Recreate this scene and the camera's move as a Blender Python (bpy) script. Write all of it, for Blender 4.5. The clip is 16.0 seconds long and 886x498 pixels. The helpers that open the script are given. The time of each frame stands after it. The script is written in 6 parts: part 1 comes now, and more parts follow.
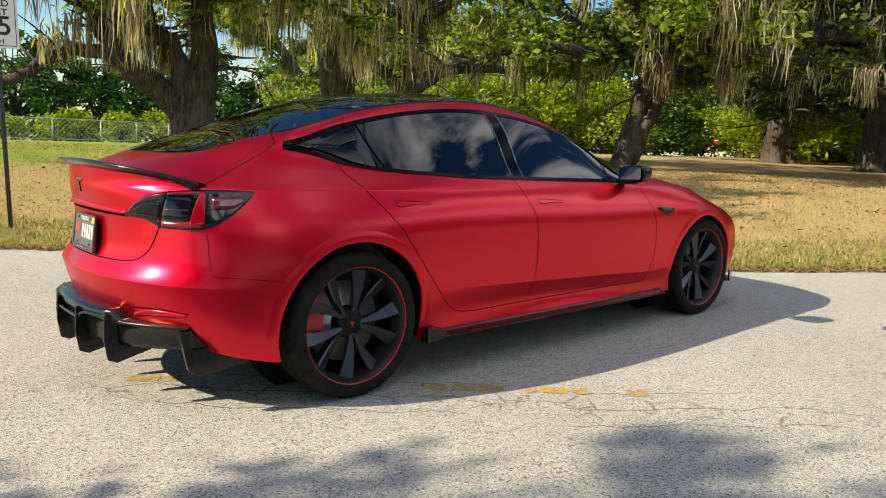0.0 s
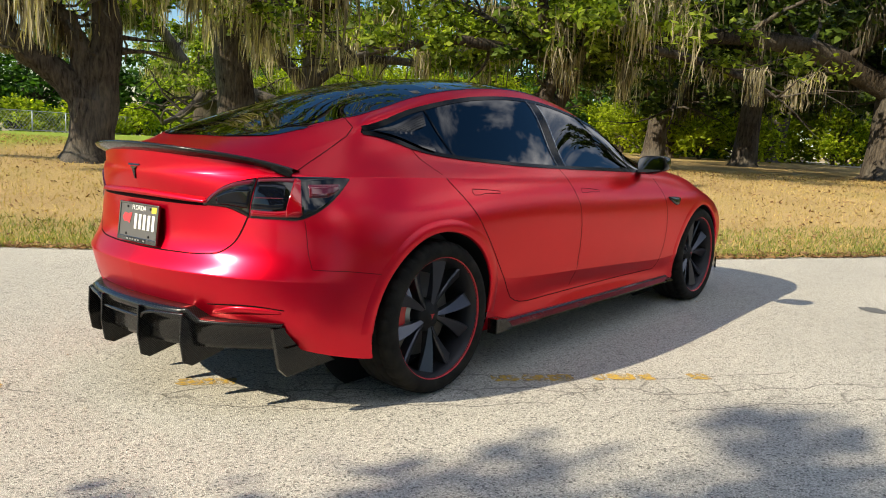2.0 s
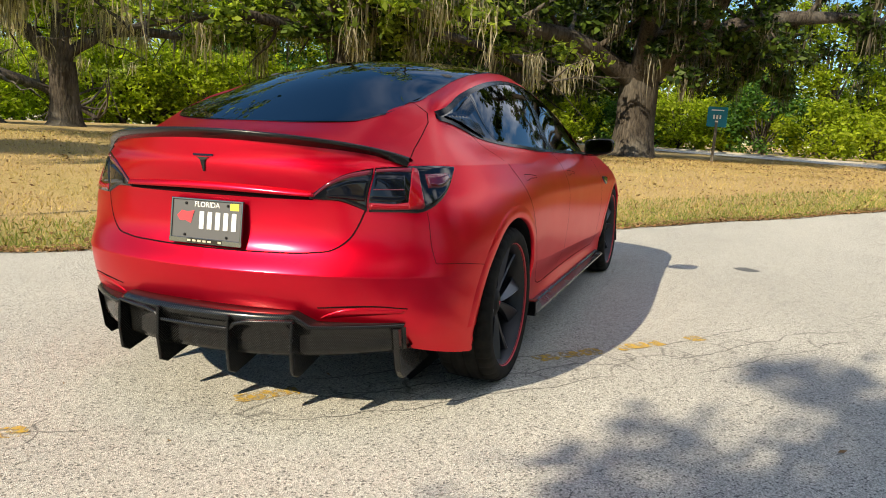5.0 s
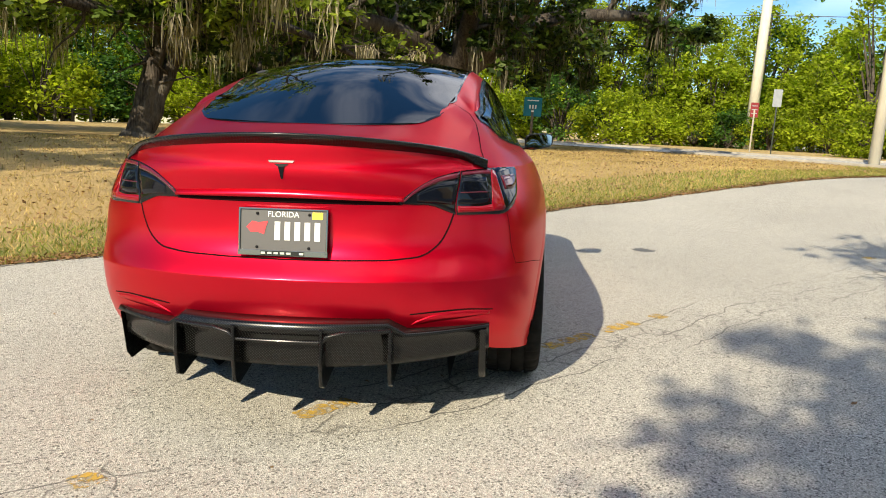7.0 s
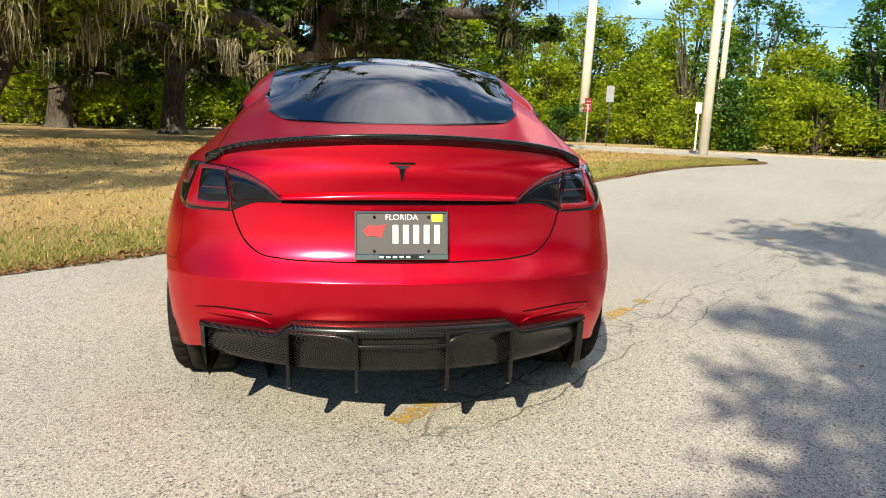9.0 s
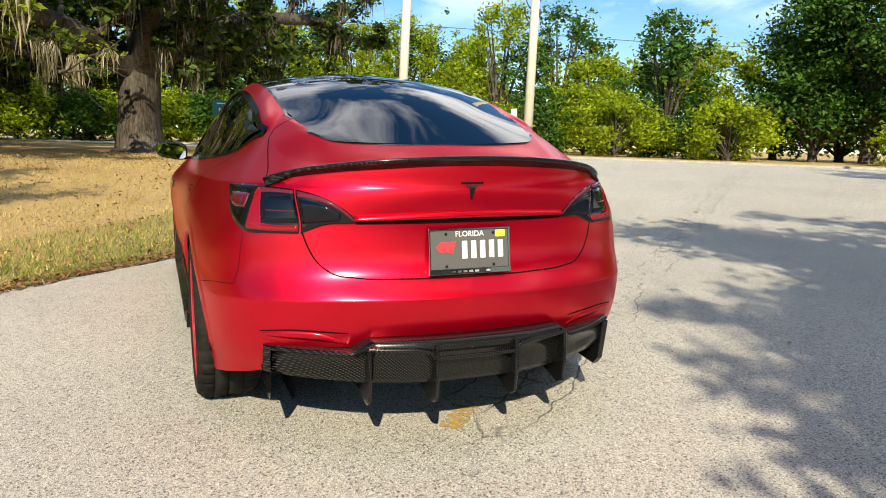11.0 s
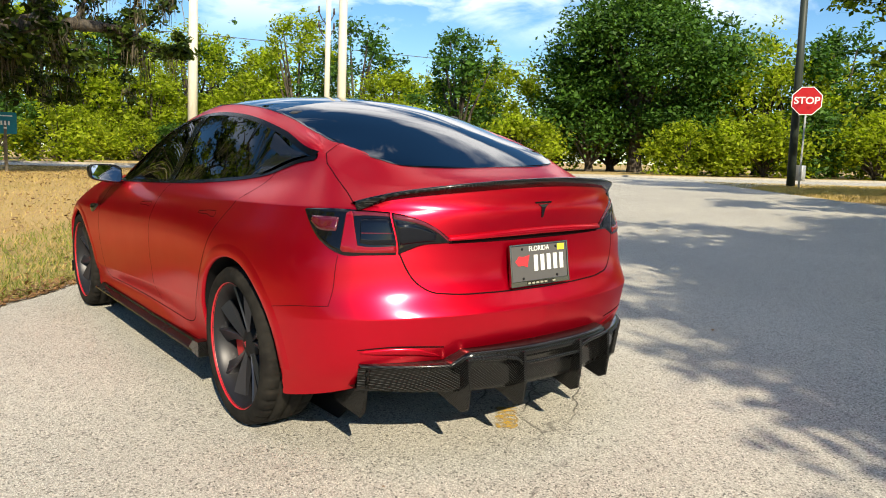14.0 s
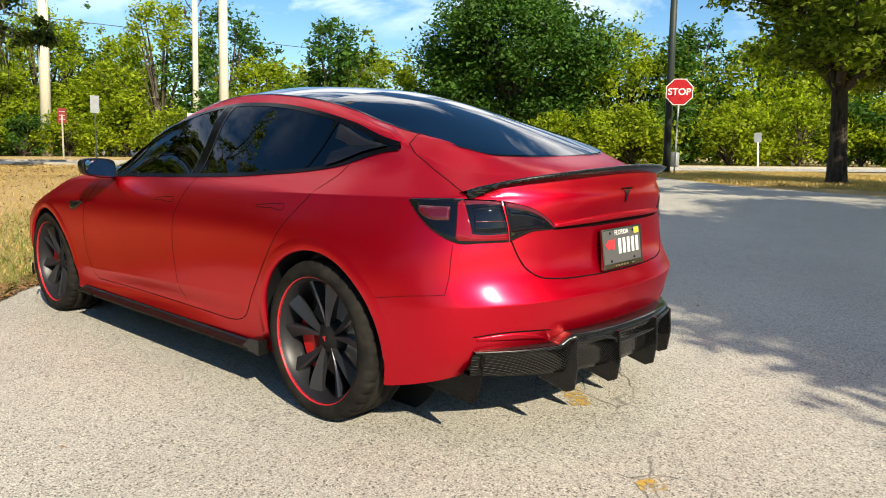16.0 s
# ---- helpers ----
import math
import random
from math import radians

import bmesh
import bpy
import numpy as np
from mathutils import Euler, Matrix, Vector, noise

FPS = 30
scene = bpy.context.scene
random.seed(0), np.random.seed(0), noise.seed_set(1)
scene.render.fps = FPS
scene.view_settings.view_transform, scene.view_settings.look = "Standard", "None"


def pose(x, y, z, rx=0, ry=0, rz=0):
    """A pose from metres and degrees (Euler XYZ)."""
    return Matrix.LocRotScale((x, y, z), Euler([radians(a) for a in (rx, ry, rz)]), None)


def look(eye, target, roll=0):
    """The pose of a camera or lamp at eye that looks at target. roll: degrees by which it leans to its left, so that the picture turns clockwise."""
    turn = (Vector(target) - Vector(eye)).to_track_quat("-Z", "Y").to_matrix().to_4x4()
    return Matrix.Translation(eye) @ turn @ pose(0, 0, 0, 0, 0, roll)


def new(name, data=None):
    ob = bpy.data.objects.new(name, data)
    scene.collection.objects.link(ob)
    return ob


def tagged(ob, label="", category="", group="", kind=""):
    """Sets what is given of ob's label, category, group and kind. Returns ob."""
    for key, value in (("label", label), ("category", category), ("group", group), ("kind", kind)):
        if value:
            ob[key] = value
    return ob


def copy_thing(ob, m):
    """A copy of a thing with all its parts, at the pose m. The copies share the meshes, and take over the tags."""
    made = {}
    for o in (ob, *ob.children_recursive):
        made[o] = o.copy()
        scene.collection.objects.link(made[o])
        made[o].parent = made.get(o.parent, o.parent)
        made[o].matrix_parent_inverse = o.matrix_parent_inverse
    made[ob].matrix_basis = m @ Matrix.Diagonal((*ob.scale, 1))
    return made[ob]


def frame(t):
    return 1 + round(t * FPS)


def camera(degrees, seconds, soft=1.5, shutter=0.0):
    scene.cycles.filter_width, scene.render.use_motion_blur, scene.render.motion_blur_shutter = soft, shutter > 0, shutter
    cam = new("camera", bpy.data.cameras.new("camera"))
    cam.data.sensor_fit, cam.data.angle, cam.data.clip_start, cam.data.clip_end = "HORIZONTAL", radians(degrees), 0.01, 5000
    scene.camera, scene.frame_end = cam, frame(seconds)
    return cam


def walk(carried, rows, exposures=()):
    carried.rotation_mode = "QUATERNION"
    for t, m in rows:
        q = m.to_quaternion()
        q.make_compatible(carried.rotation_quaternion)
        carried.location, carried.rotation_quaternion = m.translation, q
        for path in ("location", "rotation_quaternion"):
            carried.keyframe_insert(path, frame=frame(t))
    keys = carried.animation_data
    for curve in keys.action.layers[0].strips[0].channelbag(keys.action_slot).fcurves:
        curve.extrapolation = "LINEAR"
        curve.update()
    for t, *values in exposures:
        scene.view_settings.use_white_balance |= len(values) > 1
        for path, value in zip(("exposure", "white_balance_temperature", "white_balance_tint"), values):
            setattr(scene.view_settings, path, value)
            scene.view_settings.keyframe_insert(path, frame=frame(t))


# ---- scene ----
cam = camera(61.1, 16.0, soft=1.0)
PATH = [
    (0, (3.573, -1.877, 1.261), (2.084, -0.579, 0.944), 3.3),
    (0.5, (3.385, -2.029, 1.241), (1.953, -0.667, 0.931), 3.3),
    (1, (3.218, -2.2, 1.189), (1.841, -0.781, 0.885), 3.5),
    (1.5, (3.07, -2.347, 1.179), (1.749, -0.876, 0.873), 3.8),
    (2, (2.886, -2.451, 1.175), (1.629, -0.928, 0.861), 4.1),
    (2.5, (2.725, -2.559, 1.161), (1.543, -0.98, 0.835), 4.2),
    (3, (2.528, -2.751, 1.141), (1.424, -1.117, 0.807), 4.2),
    (3.5, (2.351, -2.851, 1.157), (1.34, -1.16, 0.818), 4.2),
    (4, (2.123, -2.947, 1.135), (1.208, -1.2, 0.805), 4.3),
    (4.2, (2.047, -2.979, 1.126), (1.173, -1.21, 0.801), 4.3),
    (6.5, (0.948, -3.303, 1.083), (0.662, -1.35, 0.764), 3.9),
    (7, (0.74, -3.347, 1.08), (0.562, -1.379, 0.77), 3.6),
    (7.5, (0.493, -3.351, 1.082), (0.414, -1.376, 0.78), 3.2),
    (8, (0.24, -3.401, 1.084), (0.26, -1.423, 0.788), 3.0),
    (8.5, (0.014, -3.416, 1.079), (0.145, -1.442, 0.784), 3.0),
    (9, (-0.193, -3.364, 1.042), (0.052, -1.402, 0.745), 3.0),
    (9.5, (-0.398, -3.359, 1.048), (-0.028, -1.416, 0.749), 2.6),
    (10, (-0.63, -3.346, 1.052), (-0.131, -1.431, 0.761), 2.4),
    (12.5, (-1.549, -3.223, 1.064), (-0.579, -1.488, 0.846), 2.0),
    (13, (-1.689, -3.172, 1.068), (-0.641, -1.483, 0.856), 1.8),
    (13.5, (-1.906, -3.092, 1.073), (-0.779, -1.453, 0.863), 1.7),
    (14, (-2.075, -2.986, 1.061), (-0.877, -1.399, 0.851), 1.6),
    (14.5, (-2.231, -2.842, 1.046), (-0.967, -1.307, 0.833), 1.5),
    (15, (-2.442, -2.729, 1.058), (-1.119, -1.246, 0.839), 1.3),
    (15.5, (-2.603, -2.608, 1.058), (-1.216, -1.184, 0.835), 1.0),
    (16, (-2.759, -2.45, 1.037), (-1.308, -1.093, 0.81), 0.8),
]
walk(cam, [(t, look(eye, target, roll)) for t, eye, target, roll in PATH])

# ---- helpers of this scene ----
def part(name, bm, material, parent=None, label="", smooth=True):
    """One bmesh as one mesh object under a thing or a part."""
    me = bpy.data.meshes.new(name)
    bm.to_mesh(me)
    bm.free()
    me.materials.append(material)
    if smooth:
        me.polygons.foreach_set("use_smooth", [True] * len(me.polygons))
    ob = new(name, me)
    if parent is not None:
        ob.parent = parent
    if label:
        ob["label"] = label
    return ob


def mesh_part(name, verts, faces, material, parent=None, label="", smooth=True):
    """The same from arrays of vertices and faces."""
    me = bpy.data.meshes.new(name)
    verts = np.asarray(verts, dtype=np.float32)
    faces = np.asarray(faces, dtype=np.int32)
    me.vertices.add(len(verts))
    me.vertices.foreach_set("co", verts.ravel())
    k = faces.shape[1]
    me.loops.add(faces.size)
    me.loops.foreach_set("vertex_index", faces.ravel())
    me.polygons.add(len(faces))
    me.polygons.foreach_set("loop_start", np.arange(len(faces), dtype=np.int32) * k)
    me.polygons.foreach_set("use_smooth", np.full(len(faces), smooth))
    me.update(calc_edges=True)
    me.validate()
    me.materials.append(material)
    ob = new(name, me)
    if parent is not None:
        ob.parent = parent
    if label:
        ob["label"] = label
    return ob


def empty(name, m=None):
    ob = new(name)
    ob.empty_display_size = 0.2
    if m is not None:
        ob.matrix_world = m
    return ob


def smoothstep(a, b, x):
    t = np.clip((x - a) / (b - a), 0, 1)
    return t * t * (3 - 2 * t)


def ground_z(x, y):
    """Height of the land: the cambered road tilts where the car stands, and levels out round it."""
    near = 0.0367 * x + 0.0157 * y
    far = 0.47 + 0.013 * x + 0.007 * y - 0.03 * np.maximum(0, -x - 22)
    w = smoothstep(5.0, 15.0, np.hypot(x, y - 1.0))
    return near * (1 - w) + far * w


def gz(x, y):
    return float(ground_z(np.float64(x), np.float64(y)))


def bm_box(bm, cx, cy, cz, sx, sy, sz, bevel=0.0, m=None):
    mat = Matrix.Translation((cx, cy, cz)) @ Matrix.Diagonal((sx, sy, sz, 1))
    if m is not None:
        mat = m @ mat
    r = bmesh.ops.create_cube(bm, size=1, matrix=mat)
    if bevel:
        edges = list({e for v in r["verts"] for e in v.link_edges})
        bmesh.ops.bevel(bm, geom=edges, offset=bevel, segments=2, profile=0.5, affect="EDGES")
    return r["verts"]


def bm_cyl(bm, p0, p1, r0, r1=None, seg=16, caps=True):
    p0, p1 = Vector(p0), Vector(p1)
    d = p1 - p0
    m = Matrix.Translation((p0 + p1) / 2) @ d.to_track_quat("Z", "Y").to_matrix().to_4x4()
    bmesh.ops.create_cone(bm, cap_ends=caps, segments=seg, radius1=r0, radius2=r0 if r1 is None else r1, depth=d.length, matrix=m)


def tube(points, radii, seg=8):
    """A tapering tube along points, as vertices and quads."""
    pts = np.array([tuple(p) for p in points], float)
    n = len(pts)
    d = np.empty_like(pts)
    d[1:-1] = pts[2:] - pts[:-2]
    d[0], d[-1] = pts[1] - pts[0], pts[-1] - pts[-2]
    d /= np.linalg.norm(d, axis=1, keepdims=True) + 1e-9
    ref = np.array([1.0, 0, 0]) if abs(d[0, 0]) < 0.7 else np.array([0, 1.0, 0])
    sides = []
    for k in range(n):
        ref = ref - d[k] * ref.dot(d[k])
        ref = ref / (math.sqrt(ref.dot(ref)) + 1e-9)
        sides.append(ref)
    sides = np.array(sides)
    others = np.cross(d, sides)
    a = np.arange(seg) * 2 * math.pi / seg
    r = np.asarray(radii, float)[:, None, None]
    v = pts[:, None] + (sides[:, None] * np.cos(a)[None, :, None] + others[:, None] * np.sin(a)[None, :, None]) * r
    i, k = np.meshgrid(np.arange(n - 1), np.arange(seg), indexing="ij")
    i, k = i.ravel(), k.ravel()
    k2 = (k + 1) % seg
    return v.reshape(-1, 3), np.stack([i * seg + k, i * seg + k2, (i + 1) * seg + k2, (i + 1) * seg + k], 1)


def merged(chunks):
    verts, faces, base = [], [], 0
    for v, f in chunks:
        verts.append(v)
        faces.append(np.asarray(f) + base)
        base += len(v)
    return np.concatenate(verts), np.concatenate(faces)


# ---- world, sun ----
SUN_DIR = Vector((-0.6, -1.5, 1.0)).normalized()
world = bpy.data.worlds.new("sky")
scene.world = world
world.use_nodes = True
wn, wl = world.node_tree.nodes, world.node_tree.links
wn.clear()
w_out = wn.new("ShaderNodeOutputWorld")
w_bg = wn.new("ShaderNodeBackground")
w_bg.inputs["Strength"].default_value = 0.085
sky = wn.new("ShaderNodeTexSky")
sky.sky_type = "NISHITA"
sky.sun_disc = False
sky.sun_elevation = math.asin(SUN_DIR.z)
sky.sun_rotation = math.atan2(SUN_DIR.x, SUN_DIR.y)
sky.dust_density = 0.1
sky.ozone_density = 2.6
w_tc = wn.new("ShaderNodeTexCoord")
w_sep = wn.new("ShaderNodeSeparateXYZ")
w_add = wn.new("ShaderNodeMath")
w_add.operation = "ADD"
w_add.inputs[1].default_value = 0.22
w_div = wn.new("ShaderNodeVectorMath")
w_div.operation = "DIVIDE"
w_noise = wn.new("ShaderNodeTexNoise")
w_noise.inputs["Scale"].default_value = 2.6
w_noise.inputs["Detail"].default_value = 9
w_noise.inputs["Roughness"].default_value = 0.56
w_noise.inputs["Distortion"].default_value = 0.35
w_ramp = wn.new("ShaderNodeValToRGB")
w_ramp.color_ramp.elements[0].position = 0.462
w_ramp.color_ramp.elements[1].position = 0.60
w_mix = wn.new("ShaderNodeMix")
w_mix.data_type = "RGBA"
w_mix.inputs["B"].default_value = (18.0, 17.8, 17.8, 1)
w_comb = wn.new("ShaderNodeCombineXYZ")
wl.new(w_tc.outputs["Generated"], w_sep.inputs[0])
wl.new(w_sep.outputs["Z"], w_add.inputs[0])
for k in range(3):
    wl.new(w_add.outputs[0], w_comb.inputs[k])
wl.new(w_tc.outputs["Generated"], w_div.inputs[0])
wl.new(w_comb.outputs[0], w_div.inputs[1])
wl.new(w_div.outputs[0], w_noise.inputs["Vector"])
wl.new(w_noise.outputs["Fac"], w_ramp.inputs["Fac"])
w_fade = wn.new("ShaderNodeMapRange")
w_fade.inputs["From Min"].default_value = 0.15
w_fade.inputs["From Max"].default_value = 0.32
w_east = wn.new("ShaderNodeMapRange")  # a cloud bank in the east, clear sky in the west
w_east.inputs["From Min"].default_value = -0.45
w_east.inputs["From Max"].default_value = 0.35
wl.new(w_sep.outputs["X"], w_east.inputs["Value"])
w_cover = wn.new("ShaderNodeMath")
w_cover.operation = "MULTIPLY"
w_fac = wn.new("ShaderNodeMath")
w_fac.operation = "MULTIPLY"
wl.new(w_sep.outputs["Z"], w_fade.inputs["Value"])
wl.new(w_ramp.outputs["Color"], w_fac.inputs[0])
wl.new(w_fade.outputs["Result"], w_cover.inputs[0])
wl.new(w_east.outputs["Result"], w_cover.inputs[1])
wl.new(w_cover.outputs[0], w_fac.inputs[1])
wl.new(w_fac.outputs[0], w_mix.inputs["Factor"])
w_sat = wn.new("ShaderNodeHueSaturation")
w_sat.inputs["Saturation"].default_value = 1.25
wl.new(sky.outputs[0], w_sat.inputs["Color"])
wl.new(w_sat.outputs[0], w_mix.inputs["A"])
wl.new(w_mix.outputs["Result"], w_bg.inputs["Color"])
wl.new(w_bg.outputs[0], w_out.inputs["Surface"])

sun_data = bpy.data.lights.new("sun", "SUN")
sun_data.energy = 4.9
sun_data.angle = radians(0.55)
sun_data.color = (1.0, 0.88, 0.65)
sun = new("sun", sun_data)
sun.matrix_world = Matrix.Translation((0, 0, 30)) @ (-SUN_DIR).to_track_quat("-Z", "Y").to_matrix().to_4x4()
scene.view_settings.exposure = 0.80


# ---- materials ----
class Mat:
    """Small wrapper round a node material."""

    def __init__(self, name, base=(0.5, 0.5, 0.5), rough=0.5, metal=0.0, spec=0.5):
        self.m = bpy.data.materials.new(name)
        self.m.use_nodes = True
        self.n, self.l = self.m.node_tree.nodes, self.m.node_tree.links
        self.b = self.n["Principled BSDF"]
        self.b.inputs["Base Color"].default_value = (*base, 1)
        self.b.inputs["Roughness"].default_value = rough
        self.b.inputs["Metallic"].default_value = metal
        self.b.inputs["Specular IOR Level"].default_value = spec
        self.tc = None

    def coord(self, kind="Object", scale=(1, 1, 1)):
        if self.tc is None:
            self.tc = self.n.new("ShaderNodeTexCoord")
        if scale == (1, 1, 1):
            return self.tc.outputs[kind]
        mp = self.n.new("ShaderNodeMapping")
        mp.inputs["Scale"].default_value = scale
        self.l.new(self.tc.outputs[kind], mp.inputs["Vector"])
        return mp.outputs[0]

    def noise(self, scale, detail=4, rough=0.55, vec=None, dist=0.0):
        t = self.n.new("ShaderNodeTexNoise")
        t.inputs["Scale"].default_value = scale
        t.inputs["Detail"].default_value = detail
        t.inputs["Roughness"].default_value = rough
        t.inputs["Distortion"].default_value = dist
        self.l.new(vec or self.coord(), t.inputs["Vector"])
        return t.outputs["Fac"]

    def voronoi(self, scale, feature="F1", vec=None, out="Distance"):
        t = self.n.new("ShaderNodeTexVoronoi")
        t.feature = feature
        t.inputs["Scale"].default_value = scale
        self.l.new(vec or self.coord(), t.inputs["Vector"])
        return t.outputs[out]

    def ramp(self, fac, stops):
        r = self.n.new("ShaderNodeValToRGB")
        e = r.color_ramp.elements
        while len(e) < len(stops):
            e.new(0.5)
        for el, (p, c) in zip(e, stops):
            el.position = p
            el.color = (*c, 1) if isinstance(c, tuple) else (c, c, c, 1)
        self.l.new(fac, r.inputs["Fac"])
        return r.outputs["Color"]

    def mix(self, fac, a, b, mode="MIX"):
        x = self.n.new("ShaderNodeMix")
        x.data_type = "RGBA"
        x.blend_type = mode
        for sock, v in (("Factor", fac), ("A", a), ("B", b)):
            if isinstance(v, (int, float)):
                x.inputs[sock].default_value = v if sock == "Factor" else (v, v, v, 1)
            elif isinstance(v, tuple):
                x.inputs[sock].default_value = (*v, 1)
            else:
                self.l.new(v, x.inputs[sock])
        return x.outputs["Result"]

    def math(self, op, a, b=0.0, c=None):
        x = self.n.new("ShaderNodeMath")
        x.operation = op
        for i, v in enumerate((a, b) if c is None else (a, b, c)):
            if isinstance(v, (int, float)):
                x.inputs[i].default_value = v
            else:
                self.l.new(v, x.inputs[i])
        return x.outputs[0]

    def island(self):
        g = self.n.new("ShaderNodeNewGeometry")
        return g.outputs["Random Per Island"]

    def object_random(self):
        g = self.n.new("ShaderNodeObjectInfo")
        return g.outputs["Random"]

    def to(self, sock, value):
        self.l.new(value, self.b.inputs[sock])
        return self

    def bump(self, height, strength=0.3, distance=0.01):
        x = self.n.new("ShaderNodeBump")
        x.inputs["Strength"].default_value = strength
        x.inputs["Distance"].default_value = distance
        self.l.new(height, x.inputs["Height"])
        self.l.new(x.outputs[0], self.b.inputs["Normal"])
        return self


def make_asphalt():
    m = Mat("asphalt", rough=0.92, spec=0.08)
    chips = m.voronoi(230, out="Color")
    chipv = m.ramp(chips, [(0.0, 0.20), (0.25, 0.33), (0.6, 0.50), (1.0, 0.80)])
    fine = m.noise(420, 2)
    big = m.noise(0.55, 5, 0.6)
    patch = m.noise(4.5, 4, 0.6)
    tone = m.ramp(big, [(0.3, (0.90, 0.86, 0.765)), (0.7, (1.08, 1.03, 0.91))])
    col = m.mix(1.0, chipv, tone, "MULTIPLY")
    col = m.mix(m.ramp(fine, [(0.40, 0.0), (0.75, 0.40)]), col, (0.13, 0.125, 0.115))
    # dark pits between the chips, thicker in some patches
    pits = m.math("ADD", m.voronoi(150, out="Color"), m.math("MULTIPLY", patch, -0.20))
    col = m.mix(m.ramp(pits, [(0.07, 0.75), (0.15, 0.0)]), col, (0.055, 0.052, 0.048))
    # longitudinal cracks beside the middle line
    sep = m.n.new("ShaderNodeSeparateXYZ")
    m.l.new(m.coord(), sep.inputs[0])
    v = m.math("MULTIPLY", m.math("SUBTRACT", sep.outputs["Y"], sep.outputs["X"]), 0.7071)
    u = m.math("MULTIPLY", m.math("ADD", sep.outputs["Y"], sep.outputs["X"]), 0.7071)
    band = m.math("SUBTRACT", 1.0, m.math("MULTIPLY", m.math("ABSOLUTE", m.math("ADD", v, 0.60)), 2.4))
    along = m.n.new("ShaderNodeCombineXYZ")
    m.l.new(u, along.inputs[0])
    m.l.new(m.math("MULTIPLY", v, 0.35), along.inputs[1])
    slow = m.math("MULTIPLY", m.noise(0.9, 3, 0.6, along.outputs[0]), 0.42)
    quick = m.math("MULTIPLY", m.noise(9.0, 3, 0.6, along.outputs[0]), 0.05)
    w = m.math("DIVIDE", m.math("ADD", v, m.math("ADD", slow, quick)), 0.21)
    gap = m.math("ABSOLUTE", m.math("SUBTRACT", m.math("FRACT", w), 0.5))
    crack = m.ramp(gap, [(0.0, 0.9), (0.012, 0.7), (0.030, 0.0)])
    broken = m.ramp(m.noise(1.6, 3, 0.6, along.outputs[0]), [(0.42, 0.0), (0.56, 1.0)])
    mask = m.math("MULTIPLY", m.math("MULTIPLY", crack, broken), m.ramp(band, [(0.0, 0.0), (0.45, 0.9)]))
    # a net of block cracks along the same band
    cells = m.ramp(m.voronoi(5.5, "DISTANCE_TO_EDGE", m.mix(0.12, m.coord(), m.noise(6, 3))), [(0.0, 0.85), (0.016, 0.55), (0.045, 0.0)])
    net = m.math("MULTIPLY", m.math("MULTIPLY", cells, m.ramp(m.noise(2.6, 3, 0.6), [(0.40, 0.0), (0.55, 1.0)])), m.ramp(band, [(0.42, 0.0), (0.85, 0.8)]))
    mask = m.math("MAXIMUM", mask, net)
    col = m.mix(mask, col, (0.05, 0.048, 0.045))
    m.to("Base Color", col)
    h = m.math("SUBTRACT", m.voronoi(230), m.math("MULTIPLY", mask, 1.2))
    m.bump(h, 0.55, 0.005)
    return m.m


def make_ground():
    m = Mat("dry_grass_soil", rough=0.95, spec=0.1)
    a = m.noise(0.35, 6, 0.6)
    b = m.noise(9, 5, 0.7)
    c = m.noise(55, 3, 0.7)
    col = m.ramp(a, [(0.3, (0.34, 0.24, 0.105)), (0.5, (0.46, 0.335, 0.145)), (0.72, (0.35, 0.30, 0.095))])
    col = m.mix(m.ramp(b, [(0.35, 0.0), (0.7, 0.75)]), col, (0.48, 0.34, 0.17))
    col = m.mix(m.ramp(c, [(0.45, 0.0), (0.7, 0.6)]), col, (0.15, 0.105, 0.05))
    # greener along the road's edge, and the mown field far to the west
    sep = m.n.new("ShaderNodeSeparateXYZ")
    m.l.new(m.coord(), sep.inputs[0])
    v = m.math("MULTIPLY", m.math("SUBTRACT", sep.outputs["Y"], sep.outputs["X"]), 0.7071)
    v = m.math("ADD", v, m.math("MULTIPLY", m.noise(1.1, 4, 0.65), 2.4))
    verge = m.ramp(m.math("MULTIPLY", v, 0.1), [(0.0, 0.0), (0.46, 0.0), (0.50, 0.75), (0.60, 0.30), (0.72, 0.0)])
    col = m.mix(m.math("MULTIPLY", verge, m.ramp(b, [(0.3, 0.4), (0.6, 1.0)])), col, (0.20, 0.21, 0.055))
    west = m.math("MULTIPLY", m.math("ADD", m.math("ADD", sep.outputs["X"], m.math("MULTIPLY", sep.outputs["Y"], 0.7)), m.math("MULTIPLY", m.noise(0.3, 3), 1.5)), -0.02)
    field = m.ramp(west, [(0.0, 0.0), (0.195, 0.0), (0.225, 1.0)])
    col = m.mix(field, col, m.mix(b, (0.17, 0.27, 0.030), (0.30, 0.37, 0.06)))
    m.to("Base Color", col)
    m.bump(c, 0.8, 0.03)
    return m.m


